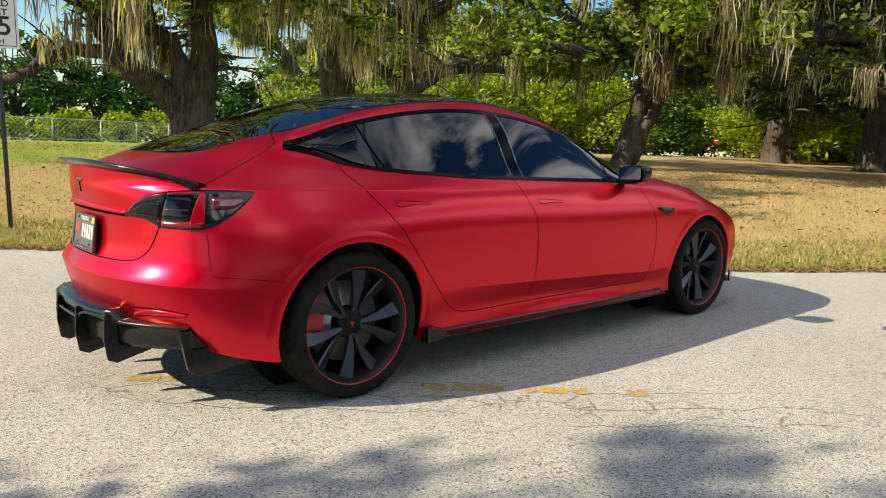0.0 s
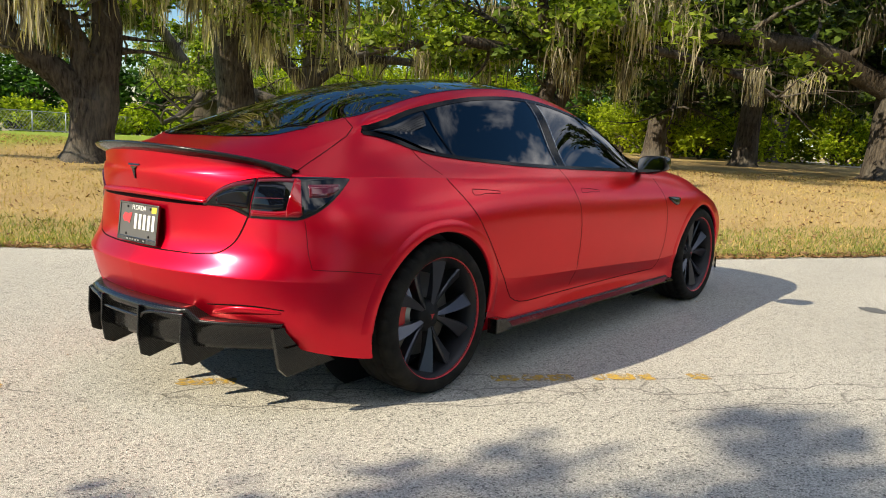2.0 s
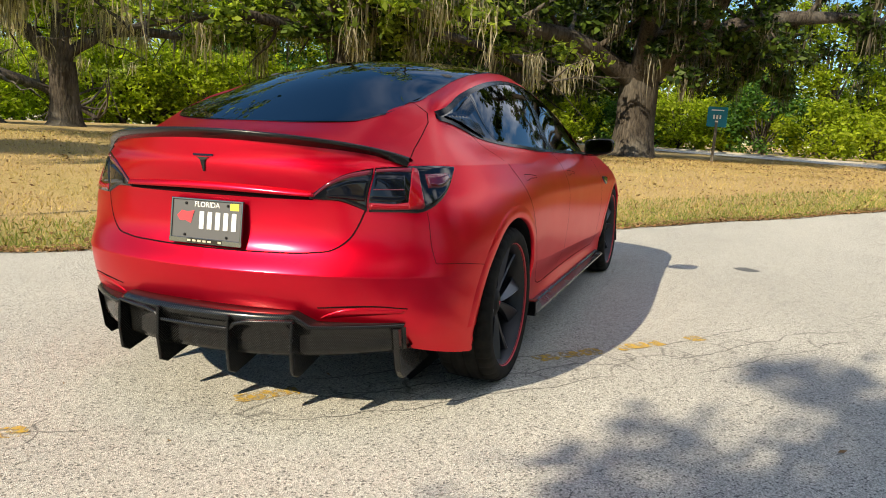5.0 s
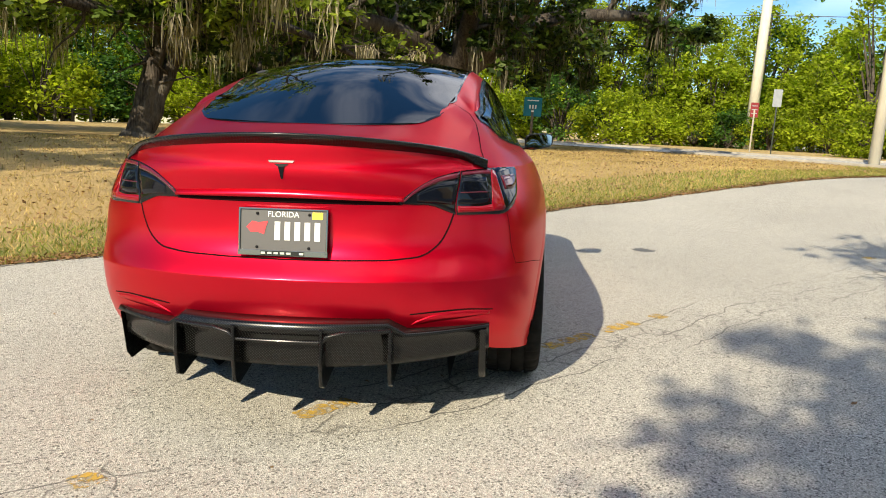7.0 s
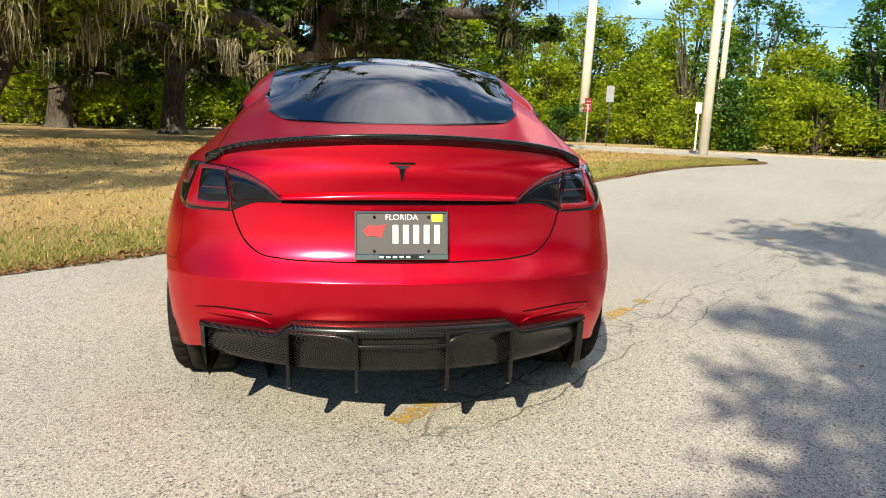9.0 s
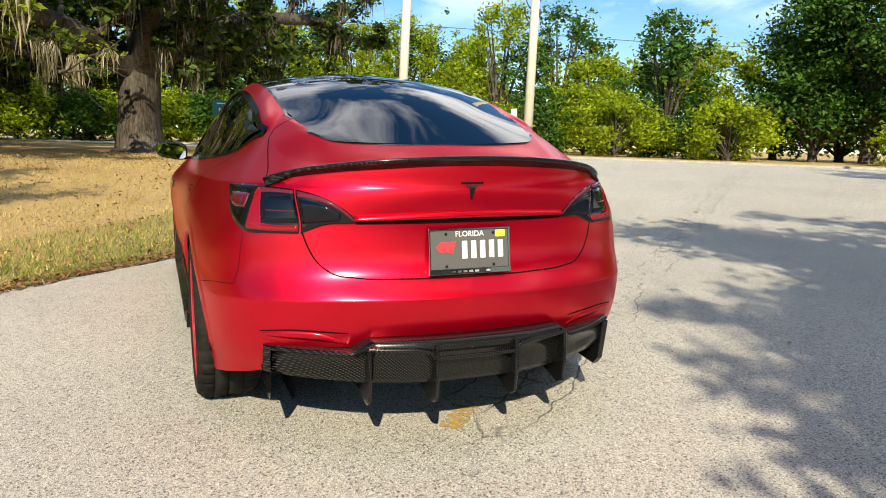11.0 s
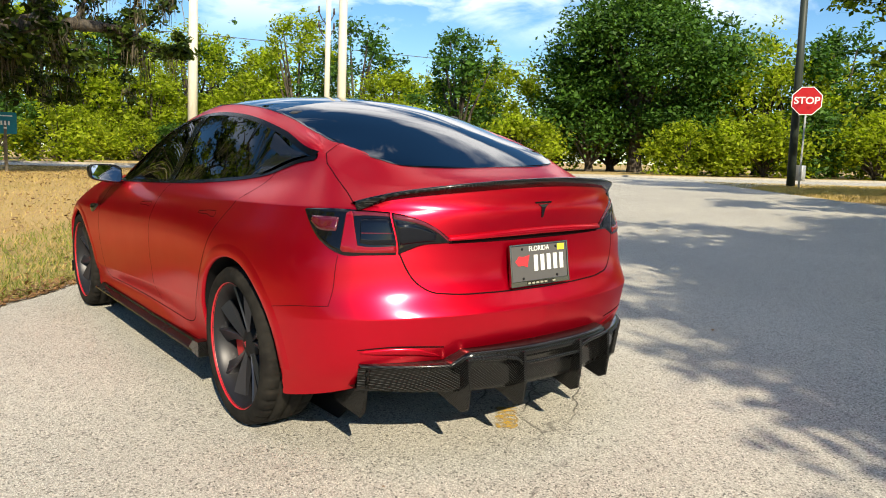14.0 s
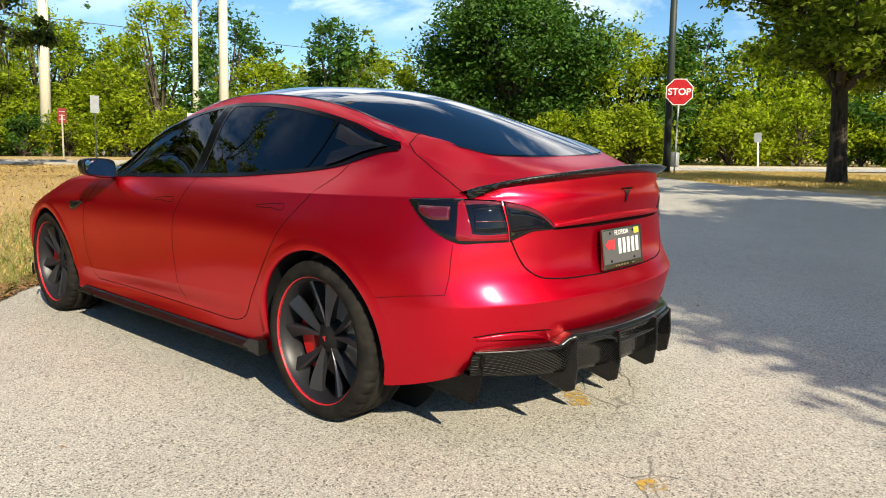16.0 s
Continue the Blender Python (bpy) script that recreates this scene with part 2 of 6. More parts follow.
def make_leaf(name, dark, light, trans=0.35):
    m = Mat(name, rough=0.5, spec=0.15)
    r = m.island()
    col = m.ramp(r, [(0.0, dark), (0.6, tuple((p + q) / 2 for p, q in zip(dark, light))), (1.0, light)])
    n = m.ramp(m.noise(0.5, 3), [(0.3, 0.7), (0.7, 1.2)])
    col = m.mix(1.0, col, n, "MULTIPLY")
    m.to("Base Color", col)
    tr = m.n.new("ShaderNodeBsdfTranslucent")
    m.l.new(m.mix(1.0, col, (1.5, 1.6, 0.5), "MULTIPLY"), tr.inputs["Color"])
    mx = m.n.new("ShaderNodeMixShader")
    mx.inputs[0].default_value = trans
    m.l.new(m.b.outputs[0], mx.inputs[1])
    m.l.new(tr.outputs[0], mx.inputs[2])
    m.l.new(mx.outputs[0], m.n["Material Output"].inputs["Surface"])
    return m.m


def make_bark(name, dark, light):
    m = Mat(name, rough=0.92, spec=0.15)
    ridges = m.noise(7, 6, 0.65, m.coord("Object", (2.2, 2.2, 0.45)), 0.6)
    big = m.noise(0.9, 4)
    col = m.ramp(ridges, [(0.32, dark), (0.68, light)])
    col = m.mix(m.ramp(big, [(0.45, 0.0), (0.7, 0.4)]), col, (0.22, 0.205, 0.175))
    m.to("Base Color", col)
    m.bump(ridges, 1.0, 0.06)
    return m.m


ASPHALT = make_asphalt()
SOIL = make_ground()
OAK_LEAF = make_leaf("oak_leaf", (0.035, 0.065, 0.007), (0.34, 0.42, 0.055), 0.5)
BUSH_LEAF = make_leaf("bush_leaf", (0.090, 0.130, 0.007), (0.44, 0.51, 0.036), 0.6)
DARK_LEAF = make_leaf("broad_leaf", (0.016, 0.050, 0.008), (0.085, 0.175, 0.024), 0.3)
GRASS_BLADE = make_leaf("grass_blade", (0.28, 0.21, 0.075), (0.56, 0.41, 0.18), 0.25)
# darker copies of oak leaf and moss, with canopy shade put into the colour
OAK_SHADE_LEAF = make_leaf("shaded_oak_leaf", (0.007, 0.017, 0.003), (0.085, 0.13, 0.016), 0.25)
SHADE_MOSS = make_leaf("shaded_hanging_moss", (0.03, 0.026, 0.016), (0.20, 0.175, 0.12), 0.25)
MOSS = make_leaf("hanging_moss", (0.10, 0.085, 0.058), (0.60, 0.53, 0.40), 0.45)
BARK = make_bark("oak_bark", (0.010, 0.008, 0.007), (0.105, 0.086, 0.068))


# ---- land and roads; u runs along the road, v across it towards the park ----
S2 = math.sqrt(0.5)


def uv_xy(u, v):
    return (u - v) * S2, (u + v) * S2


def grid_sheet(name, us, vs_of, lift, material, noise_amp=0.0):
    """A sheet over rows of v for each u, laid on the land."""
    rows = [vs_of(u) for u in us]
    k = len(rows[0])
    verts = []
    for u, vs in zip(us, rows):
        for v in vs:
            x, y = uv_xy(u, v)
            verts.append((x, y, gz(x, y) + lift + noise_amp * (noise.noise((x * 0.7, y * 0.7, 0)) + 0.5 * noise.noise((x * 2.5, y * 2.5, 3)))))
    faces = [(i * k + j, (i + 1) * k + j, (i + 1) * k + j + 1, i * k + j + 1) for i in range(len(us) - 1) for j in range(k - 1)]
    return mesh_part(name, verts, faces, material)


def steps(*spans):
    out = []
    for a, b, d in spans:
        out += list(np.arange(a, b, d))
    return out + [spans[-1][1]]


land_u = steps((-900, -100, 100), (-100, -30, 5), (-30, 40, 1.0), (40, 120, 5), (120, 900, 100))
land_v = steps((-900, -100, 100), (-100, -30, 5), (-30, 40, 1.0), (40, 120, 5), (120, 900, 100))
ground = grid_sheet("ground", land_u, lambda u: land_v, -0.035, SOIL, 0.012)
tagged(ground, "dry yellow-green grass ground scattered with leaf litter", "ground", kind="structure")


def park_edge(u):
    """The road's edge on the park side."""
    v = 3.27 + 0.45 * float(smoothstep(2.5, 6.0, u)) + 1.9 * float(smoothstep(17.5, 24.5, u)) ** 2 + 9.0 * max(0.0, (u - 23.5) / 3.0) ** 2
    return v + 0.07 * noise.noise((u * 0.9, 0, 1)) + 0.035 * noise.noise((u * 4.2, 0, 2)) + 0.02 * noise.noise((u * 13, 0, 5))


def far_edge(u):
    v = -7.9 + 1.6 * float(smoothstep(7.5, 12.5, u)) - 1.2 * float(smoothstep(17.5, 23.0, u)) ** 2 - 10.0 * max(0.0, (u - 22.5) / 4.0) ** 2
    return v + 0.06 * noise.noise((u * 0.9, 7, 1)) + 0.04 * noise.noise((u * 4.2, 3, 2))


road = grid_sheet("road", steps((-90, -15, 3), (-15, 26.5, 0.12)), lambda u: list(np.linspace(far_edge(u), park_edge(u), 16)), 0.0, ASPHALT)
tagged(road, "worn pale grey chip-seal asphalt road with a cracked middle line", "road", kind="structure")
cross_road = grid_sheet("cross_road", steps((26.5, 33.0, 0.8)), lambda u: list(np.linspace(-90, 70, 120)), 0.0, ASPHALT)
tagged(cross_road, "pale asphalt cross road at the junction", "road", kind="structure")


# ---- trees ----
def leaf_quads(rng, centres, radii, counts, size, flat=0.75, droop=0.0):
    """Small pointed leaves scattered through clumps: vertices and quads."""
    idx = np.repeat(np.arange(len(centres)), counts)
    n = len(idx)
    d = rng.normal(size=(n, 3))
    d /= np.linalg.norm(d, axis=1, keepdims=True)
    r = 1.3 * rng.beta(1.7, 1.7, n)
    pos = centres[idx] + d * (r * radii[idx])[:, None] * np.array([1, 1, flat])
    pos[:, 2] -= droop * rng.random(n)
    a = rng.normal(size=(n, 3))
    a[:, 2] *= 0.6
    a /= np.linalg.norm(a, axis=1, keepdims=True)
    nrm = d * 0.6 + rng.normal(size=(n, 3)) * 0.5 + np.array([0, 0, 0.5])
    b = np.cross(a, nrm)
    b /= np.linalg.norm(b, axis=1, keepdims=True) + 1e-9
    s = size * (0.6 + 0.8 * rng.random(n))[:, None]
    v = np.stack([pos - a * s, pos + b * s * 0.5, pos + a * s, pos - b * s * 0.5], axis=1).reshape(-1, 3)
    f = np.arange(n * 4).reshape(-1, 4)
    return v, f


def moss_strands(rng, tops, length, width):
    """Ragged strands of moss that hang from points: a strip of three quads each."""
    n = len(tops)
    ln = length * (0.35 + rng.random(n) ** 1.6)
    yaw = rng.random(n) * math.pi
    side = np.stack([np.cos(yaw), np.sin(yaw), np.zeros(n)], 1)
    w = width * (0.5 + rng.random(n))
    rows = []
    off = np.zeros((n, 3))
    for k, (t, ww) in enumerate(((0, 0.5), (0.3, 1.0), (0.65, 0.75), (1.0, 0.08))):
        off = off + rng.normal(size=(n, 3)) * np.array([1, 1, 0]) * (0.045 if k else 0)
        c = tops + off - np.array([0, 0, 1]) * (ln * t)[:, None]
        rows += [c - side * (w * ww)[:, None], c + side * (w * ww)[:, None]]
    v = np.stack(rows, 1).reshape(-1, 3)
    base = np.arange(n)[:, None] * 8
    f = np.concatenate([base + np.array([[2 * k, 2 * k + 1, 2 * k + 3, 2 * k + 2]]) for k in range(3)])
    return v, f


def bent(rng, p, d, length, n, wander, rise):
    """A wandering line from p in the direction d."""
    pts = [np.array(p, float)]
    d = np.array(d, float)
    for _ in range(n):
        d = d + rng.normal(size=3) * wander + np.array([0, 0, rise])
        d /= np.linalg.norm(d)
        pts.append(pts[-1] + d * length / n)
    return pts, d


def live_oak(x, y, height=9.0, reach=8.0, girth=0.45, fork=1.8, limbs=5, seed=0, lean=(0, 0), leaves=16000, moss=900, label="", limb_dirs=(), leaf_size=0.075, low=2.6, arms=(), crotch=None, spread=0.40, droop=0.04, tops=1, leaf_low=None, clump=(0.28, 0.30), even=1.2, leaf=OAK_LEAF, moss_kind=MOSS):
    """A spreading live oak with a thick trunk, low winding limbs, a ragged crown and hanging moss."""
    rng = np.random.default_rng(seed)
    z0 = gz(x, y) - 0.12
    thing = empty("live_oak_tree", Matrix.Translation((x, y, z0)))
    tubes, ends, rims = [], [], []
    top = np.array([lean[0], lean[1], fork])
    trunk_pts = [np.array([0, 0, -0.1]), np.array([lean[0] * 0.05, lean[1] * 0.05, 0.22]), np.array([lean[0] * 0.25, lean[1] * 0.25, fork * 0.4]), np.array([lean[0] * 0.6, lean[1] * 0.6, fork * 0.75]), top]
    trunk = tube(trunk_pts, [girth * 1.75, girth * 1.2, girth, girth * 0.95, girth * 0.9], 18)
    tv = trunk[0]
    for i in range(len(tv)):
        ang = math.atan2(tv[i, 1], tv[i, 0])
        k = 1 + 0.10 * math.sin(3 * ang + seed) + 0.07 * math.sin(7 * ang + 2 * seed) * (1.5 if tv[i, 2] < 0.15 else 1)
        c = np.array([lean[0], lean[1]]) * max(0, tv[i, 2]) / fork
        tv[i, :2] = c + (tv[i, :2] - c) * k
    tubes.append((tv, trunk[1]))
    angles = list(limb_dirs) or [2 * math.pi * (k + 0.6 * rng.random()) / limbs for k in range(limbs)]
    for pts, r0 in arms:
        # a limb of its own course, prolonged by a wandering end
        pts = [np.array(p, float) for p in pts]
        more, _ = bent(rng, pts[-1], (pts[-1] - pts[-2]) / np.linalg.norm(pts[-1] - pts[-2]), reach * 0.35, 4, 0.2, 0.05)
        fine = []
        for p, q in zip(pts, pts[1:]):
            fine += [p + (q - p) * t + rng.normal(size=3) * 0.02 for t in (0.0, 0.33, 0.67)]
        fine += more
        k = len(fine)
        tubes.append(tube(fine, [r0 * (1.12 - 0.85 * (i / k) ** 1.3) for i in range(k)], 12))
        for i in range(k // 3, k):
            for _ in range(2):
                sd = np.array([rng.normal(), rng.normal(), 0.35 + 0.4 * rng.normal()])
                sl = reach * (0.10 + 0.16 * rng.random())
                sp, _ = bent(rng, fine[i], sd / np.linalg.norm(sd), sl, 4, 0.25, 0.0)
                rr = r0 * 0.22
                tubes.append(tube(sp, [rr, rr * 0.75, rr * 0.5, rr * 0.3, rr * 0.12], 5))
                ends += sp[2:]
                rims += sp[1:] + [fine[i]]
    if crotch is not None:
        top = np.array(crotch, float)
    for ang in angles:
        up = spread + 0.55 * rng.random()
        d = np.array([math.cos(ang), math.sin(ang), up])
        d /= np.linalg.norm(d)
        ln = reach * (0.75 + 0.45 * rng.random())
        pts, d1 = bent(rng, top - np.array([0, 0, 0.35]), d, ln, 9, 0.14, -0.03 - droop)
        r0 = girth * (0.5 + 0.22 * rng.random())
        tubes.append(tube(pts, [r0 * (1 - 0.085 * i) for i in range(10)], 10))
        for i in range(2, 10):
            for _ in range(2 if i < 8 else 3):
                sd = np.array([rng.normal(), rng.normal(), 0.25 + 0.45 * rng.normal()])
                sd = sd / np.linalg.norm(sd) + 0.5 * d1
                sl = reach * (0.18 + 0.25 * rng.random())
                sp, d2 = bent(rng, pts[i], sd / np.linalg.norm(sd), sl, 5, 0.22, 0.02 * rng.normal())
                rr = r0 * 0.33 * (1 - 0.05 * i)
                tubes.append(tube(sp, [rr, rr * 0.8, rr * 0.62, rr * 0.45, rr * 0.3, rr * 0.15], 6))
                ends += sp[2:]
                rims += sp[1:]
                if rng.random() < 0.55:
                    tp, _ = bent(rng, sp[3], rng.normal(size=3), sl * 0.6, 3, 0.3, -0.03)
                    tubes.append(tube(tp, [rr * 0.4, rr * 0.3, rr * 0.2, rr * 0.08], 5))
                    ends += tp[1:]
                    rims += tp[1:]
    leader = height - fork
    for k in range(tops):
        pts, _ = bent(rng, top, np.array([rng.normal() * 0.35, rng.normal() * 0.35, 1]), leader * (0.8 + 0.15 * k), 7, 0.16, 0.02)
        tubes.append(tube(pts, [girth * 0.6 * (1 - 0.12 * i) for i in range(8)], 8))
        for p in pts[3:]:
            for _ in range(3):
                sp, _ = bent(rng, p, rng.normal(size=3) * np.array([1, 1, 0.4]), reach * 0.45, 4, 0.2, 0.0)
                tubes.append(tube(sp, [0.07, 0.055, 0.04, 0.025, 0.01], 5))
                ends += sp[1:]
                rims += sp[1:]
    v, f = merged(tubes)
    mesh_part("trunk", v, f, BARK, thing, "furrowed grey-brown trunk with winding limbs")
    ends = np.array(ends)
    ends = ends[ends[:, 2] > (low - 0.3 if leaf_low is None else leaf_low)]
    counts = rng.multinomial(leaves, rng.dirichlet(np.full(len(ends), even)))
    v, f = leaf_quads(rng, ends, clump[0] + clump[1] * rng.random(len(ends)), counts, leaf_size, 0.7, 0.15)
    tagged(mesh_part("crown", v, f, leaf, thing, "small dark evergreen leaves"), kind="stuff")
    tagged(thing, label or "old live oak with winding limbs and hanging grey moss", "tree", "park oaks")
    if not moss:
        return thing
    rims = np.array(rims)
    rims = rims[rims[:, 2] > low]
    per = 26
    pick = rims[rng.integers(0, len(rims), moss * 3 // (2 * per) + 1)]
    tops = np.repeat(pick, per, axis=0) + rng.normal(size=(len(pick) * per, 3)) * np.array([0.15, 0.15, 0.05])
    tuft = np.repeat(0.45 + 0.75 * rng.random(len(pick)), per)
    v, f = moss_strands(rng, tops, 1.05 * tuft, 0.017)
    v[:, 2] = np.maximum(v[:, 2], 1.9)
    tagged(mesh_part("hanging_moss", v, f, moss_kind, thing, "grey-brown strands of hanging moss"), kind="stuff")
    return thing


def leafy_tree(x, y, height, radius, seed, material, leaves=9000, size=0.16, name="tree", label="", trunk_h=None, group="trees behind the junction", sparse=1.0):
    """A broad-leaved tree or tall shrub: a forked trunk and a crown of many clumps."""
    rng = np.random.default_rng(seed)
    z0 = gz(x, y) - 0.08
    thing = empty(name, Matrix.Translation((x, y, z0)))
    th = height * 0.22 if trunk_h is None else trunk_h
    tubes = []
    girth = 0.035 * height
    tubes.append(tube([(0, 0, -0.1), (0.03, 0.02, th * 0.5), (0, 0.05, th + 0.3)], [girth * 1.3, girth, girth * 0.9], 8))
    clumps, rad = [], []
    n_c = int(46 * sparse)
    for k in range(n_c):
        ang = rng.random() * 2 * math.pi
        t = rng.random() ** 0.8
        zz = th * 0.8 + (height - th * 0.8) * (0.06 + 0.88 * t)
        shape = math.sin(math.pi * min(1.0, 0.16 + 0.80 * t)) ** 0.7
        rr = radius * shape * (0.35 + 0.65 * math.sqrt(rng.random())) * (0.85 + 0.3 * rng.random())
        c = np.array([math.cos(ang) * rr, math.sin(ang) * rr, zz])
        clumps.append(c)
        rad.append(radius * (0.20 + 0.20 * rng.random()) * (0.8 + 0.4 * (1 - t)))
        if k % 2 == 0:
            mid = np.array([c[0] * 0.35, c[1] * 0.35, (th + zz) * 0.5])
            tubes.append(tube([(0, 0, th * 0.9), mid, c], [girth * 0.5, girth * 0.3, girth * 0.06], 5))
    for k in range(int(18 * sparse)):
        i = rng.integers(0, n_c)
        clumps.append(clumps[i] + rng.normal(size=3) * radius * 0.28)
        rad.append(radius * 0.11)
    v, f = merged(tubes)
    mesh_part("trunk", v, f, BARK, thing)
    clumps, rad = np.array(clumps), np.array(rad)
    w = rad ** 2
    counts = rng.multinomial(leaves, w / w.sum())
    v, f = leaf_quads(rng, clumps, rad, counts, size, 0.8, 0.1)
    v[:, 2] = np.maximum(v[:, 2], 0.05)
    tagged(mesh_part("crown", v, f, material, thing), kind="stuff")
    return tagged(thing, label or "leafy green tree at the edge of the wood", "tree", group)


# the park's oaks
live_oak(-11.4, 4.2, 8.5, 6.0, 0.40, 1.2, 5, 11, (0.03, 0.05), 18000, 2600, leaf_low=3.1, limb_dirs=(3.6, 5.3, 0.4, 1.9, 2.8), leaf_size=0.08, low=2.2, crotch=(0.1, 0.24, 3.9), label="old forked live oak with heavy low limbs and hanging moss", arms=(
    (((0.03, 0.07, 0.7), (0.08, 0.18, 1.2), (0.10, 0.23, 1.95), (0.11, 0.27, 2.62), (0.09, 0.23, 3.26), (0.04, 0.1, 4.2)), 0.31),
    (((0.02, 0.04, 0.8), (-0.02, -0.04, 1.44), (-0.06, -0.12, 2.04), (-0.16, -0.36, 2.56), (-0.28, -0.69, 2.78), (-0.46, -1.14, 2.92), (-0.7, -1.73, 3.1)), 0.22),
    (((0.0, 0.0, 0.7), (-0.06, -0.12, 1.25), (-0.22, -0.53, 1.67), (-0.39, -0.96, 1.96), (-0.52, -1.28, 2.36), (-0.61, -1.51, 2.75), (-0.66, -1.63, 3.46)), 0.26),
    (((-0.39, -0.96, 1.96), (-0.56, -1.38, 2.26), (-0.78, -1.92, 2.3), (-1.0, -2.46, 1.95), (-1.18, -2.91, 1.6), (-1.46, -3.59, 1.7)), 0.14)))
live_oak(-19.5, 13.1, 9.5, 6.5, 0.60, 4.6, 5, 12, (-0.38, -0.55), 12000, 2400, leaf_low=4.4, leaf_size=0.085)
live_oak(-17.4, 14.6, 9.5, 6.5, 0.42, 2.0, 5, 13, (-0.06, -0.08), 12000, 2400, leaf_low=4.4, limb_dirs=(0.7, 2.2, 3.7, 5.0, 5.9), leaf_size=0.085, crotch=(-0.2, -0.25, 4.6), label="live oak with a long dark bare limb and hanging moss", arms=(
    (((-0.1, -0.13, 1.6), (-0.2, -0.25, 2.07), (-0.5, -0.64, 2.62), (-0.94, -1.2, 3.24), (-1.32, -1.68, 4.06), (-1.63, -2.07, 4.4)), 0.22),
    (((-0.06, -0.08, 1.7), (-0.11, -0.14, 2.46), (-0.06, -0.07, 3.81), (-0.27, -0.34, 4.72)), 0.27),
    (((-0.05, -0.05, 1.7), (-0.06, -0.1, 2.66), (0.11, 0.14, 4.2), (0.31, 0.4, 5.34), (0.56, 0.72, 6.66)), 0.22),
    (((-0.06, -0.08, 1.8), (0.1, 0.12, 2.3), (0.62, 0.79, 2.96), (1.42, 1.81, 3.15), (2.21, 2.82, 3.15), (2.76, 3.51, 3.36), (3.23, 4.11, 3.75)), 0.17)))
live_oak(-30.0, 18.5, 9.0, 7.0, 0.55, 2.0, 5, 14, (0.2, 0.0), 16000, 3000, leaf_size=0.11)
live_oak(-9.1, 15.6, 8.5, 6.0, 0.33, 0.5, 6, 15, (0.05, 0.04), 24000, 2200, leaf_low=3.0, tops=1, limb_dirs=(0.0, 5.6, 4.9, 4.2, 3.5, 2.6, 1.2), leaf_size=0.10, crotch=(0.5, 0.36, 3.3), label="slender live oak with two leaning trunks and moss", arms=(
    (((0.0, 0.0, 0.2), (0.06, 0.04, 0.6), (0.15, 0.1, 1.25), (0.27, 0.2, 2.03), (0.41, 0.3, 2.56), (0.52, 0.38, 3.46)), 0.29),
    (((0.1, 0.08, 0.2), (0.22, 0.16, 0.56), (0.40, 0.30, 1.27), (0.64, 0.47, 1.97), (0.78, 0.57, 2.43), (0.96, 0.7, 3.18), (1.2, 0.9, 4.2)), 0.22)))
# three of the next four oaks take the leaf and moss colours with painted-in shade
live_oak(-14.2, 35.0, 10.5, 9.0, 0.50, 3.0, 5, 16, (0.2, 0.0), 28000, 3000, leaf_size=0.17, spread=0.5, droop=0.01, tops=3, leaf=OAK_SHADE_LEAF, moss_kind=SHADE_MOSS)
live_oak(-7.6, 29.2, 11.0, 8.5, 0.42, 3.2, 5, 17, (0.1, 0.0), 36000, 3000, leaf_size=0.16, spread=0.5, droop=0.01, tops=3, leaf=OAK_SHADE_LEAF, moss_kind=SHADE_MOSS)
live_oak(-11.5, 45.8, 10.0, 7.5, 0.50, 3.2, 5, 18, (0.3, 0.2), 18000, 1400, leaf_size=0.17, spread=0.5, droop=0.01, tops=3)
live_oak(-1.5, 23.6, 12.0, 9.0, 0.62, 3.0, 6, 19, (0.0, 0.2), 54000, 4600, limb_dirs=(0.3, 5.5, 4.7, 3.9, 2.9, 1.4), leaf_size=0.125, spread=0.5, droop=0.01, tops=3, leaf=OAK_SHADE_LEAF, moss_kind=SHADE_MOSS)
# the oak by the stop sign
live_oak(16.8, 3.0, 8.4, 4.8, 0.19, 2.6, 7, 20, (0.05, 0.1), 66000, 0, "young live oak with a dense green crown beside the junction", limb_dirs=(0.2, 0.95, 2.95, 3.6, 4.3, 5.0, 5.7), leaf_size=0.085, low=3.1, leaf_low=2.8, spread=0.50, droop=0.0, tops=3)
# the oak whose shade lies on the road
live_oak(2.6, -8.5, 7.26, 4.64, 0.42, 2.7, 10, 21, (0.0, 0.2), 110000, 150, "spreading live oak whose shade falls on the road", leaf_size=0.095, clump=(0.30, 0.50), even=5.0, low=3.2, spread=0.55, droop=0.0, tops=3)
live_oak(11.5, -7.0, 8.0, 5.0, 0.35, 2.7, 9, 22, (0.1, 0.1), 24000, 150, "live oak beside the road whose shade falls on the junction", leaf_size=0.15, low=3.2, spread=0.55, droop=0.0, tops=3)
# the dark broad tree beyond the junction
leafy_tree(44.2, 34.4, 13.5, 7.0, 31, DARK_LEAF, 60000, 0.165, label="dark green broad-leaved tree beyond the junction", trunk_h=3.0, sparse=1.5)

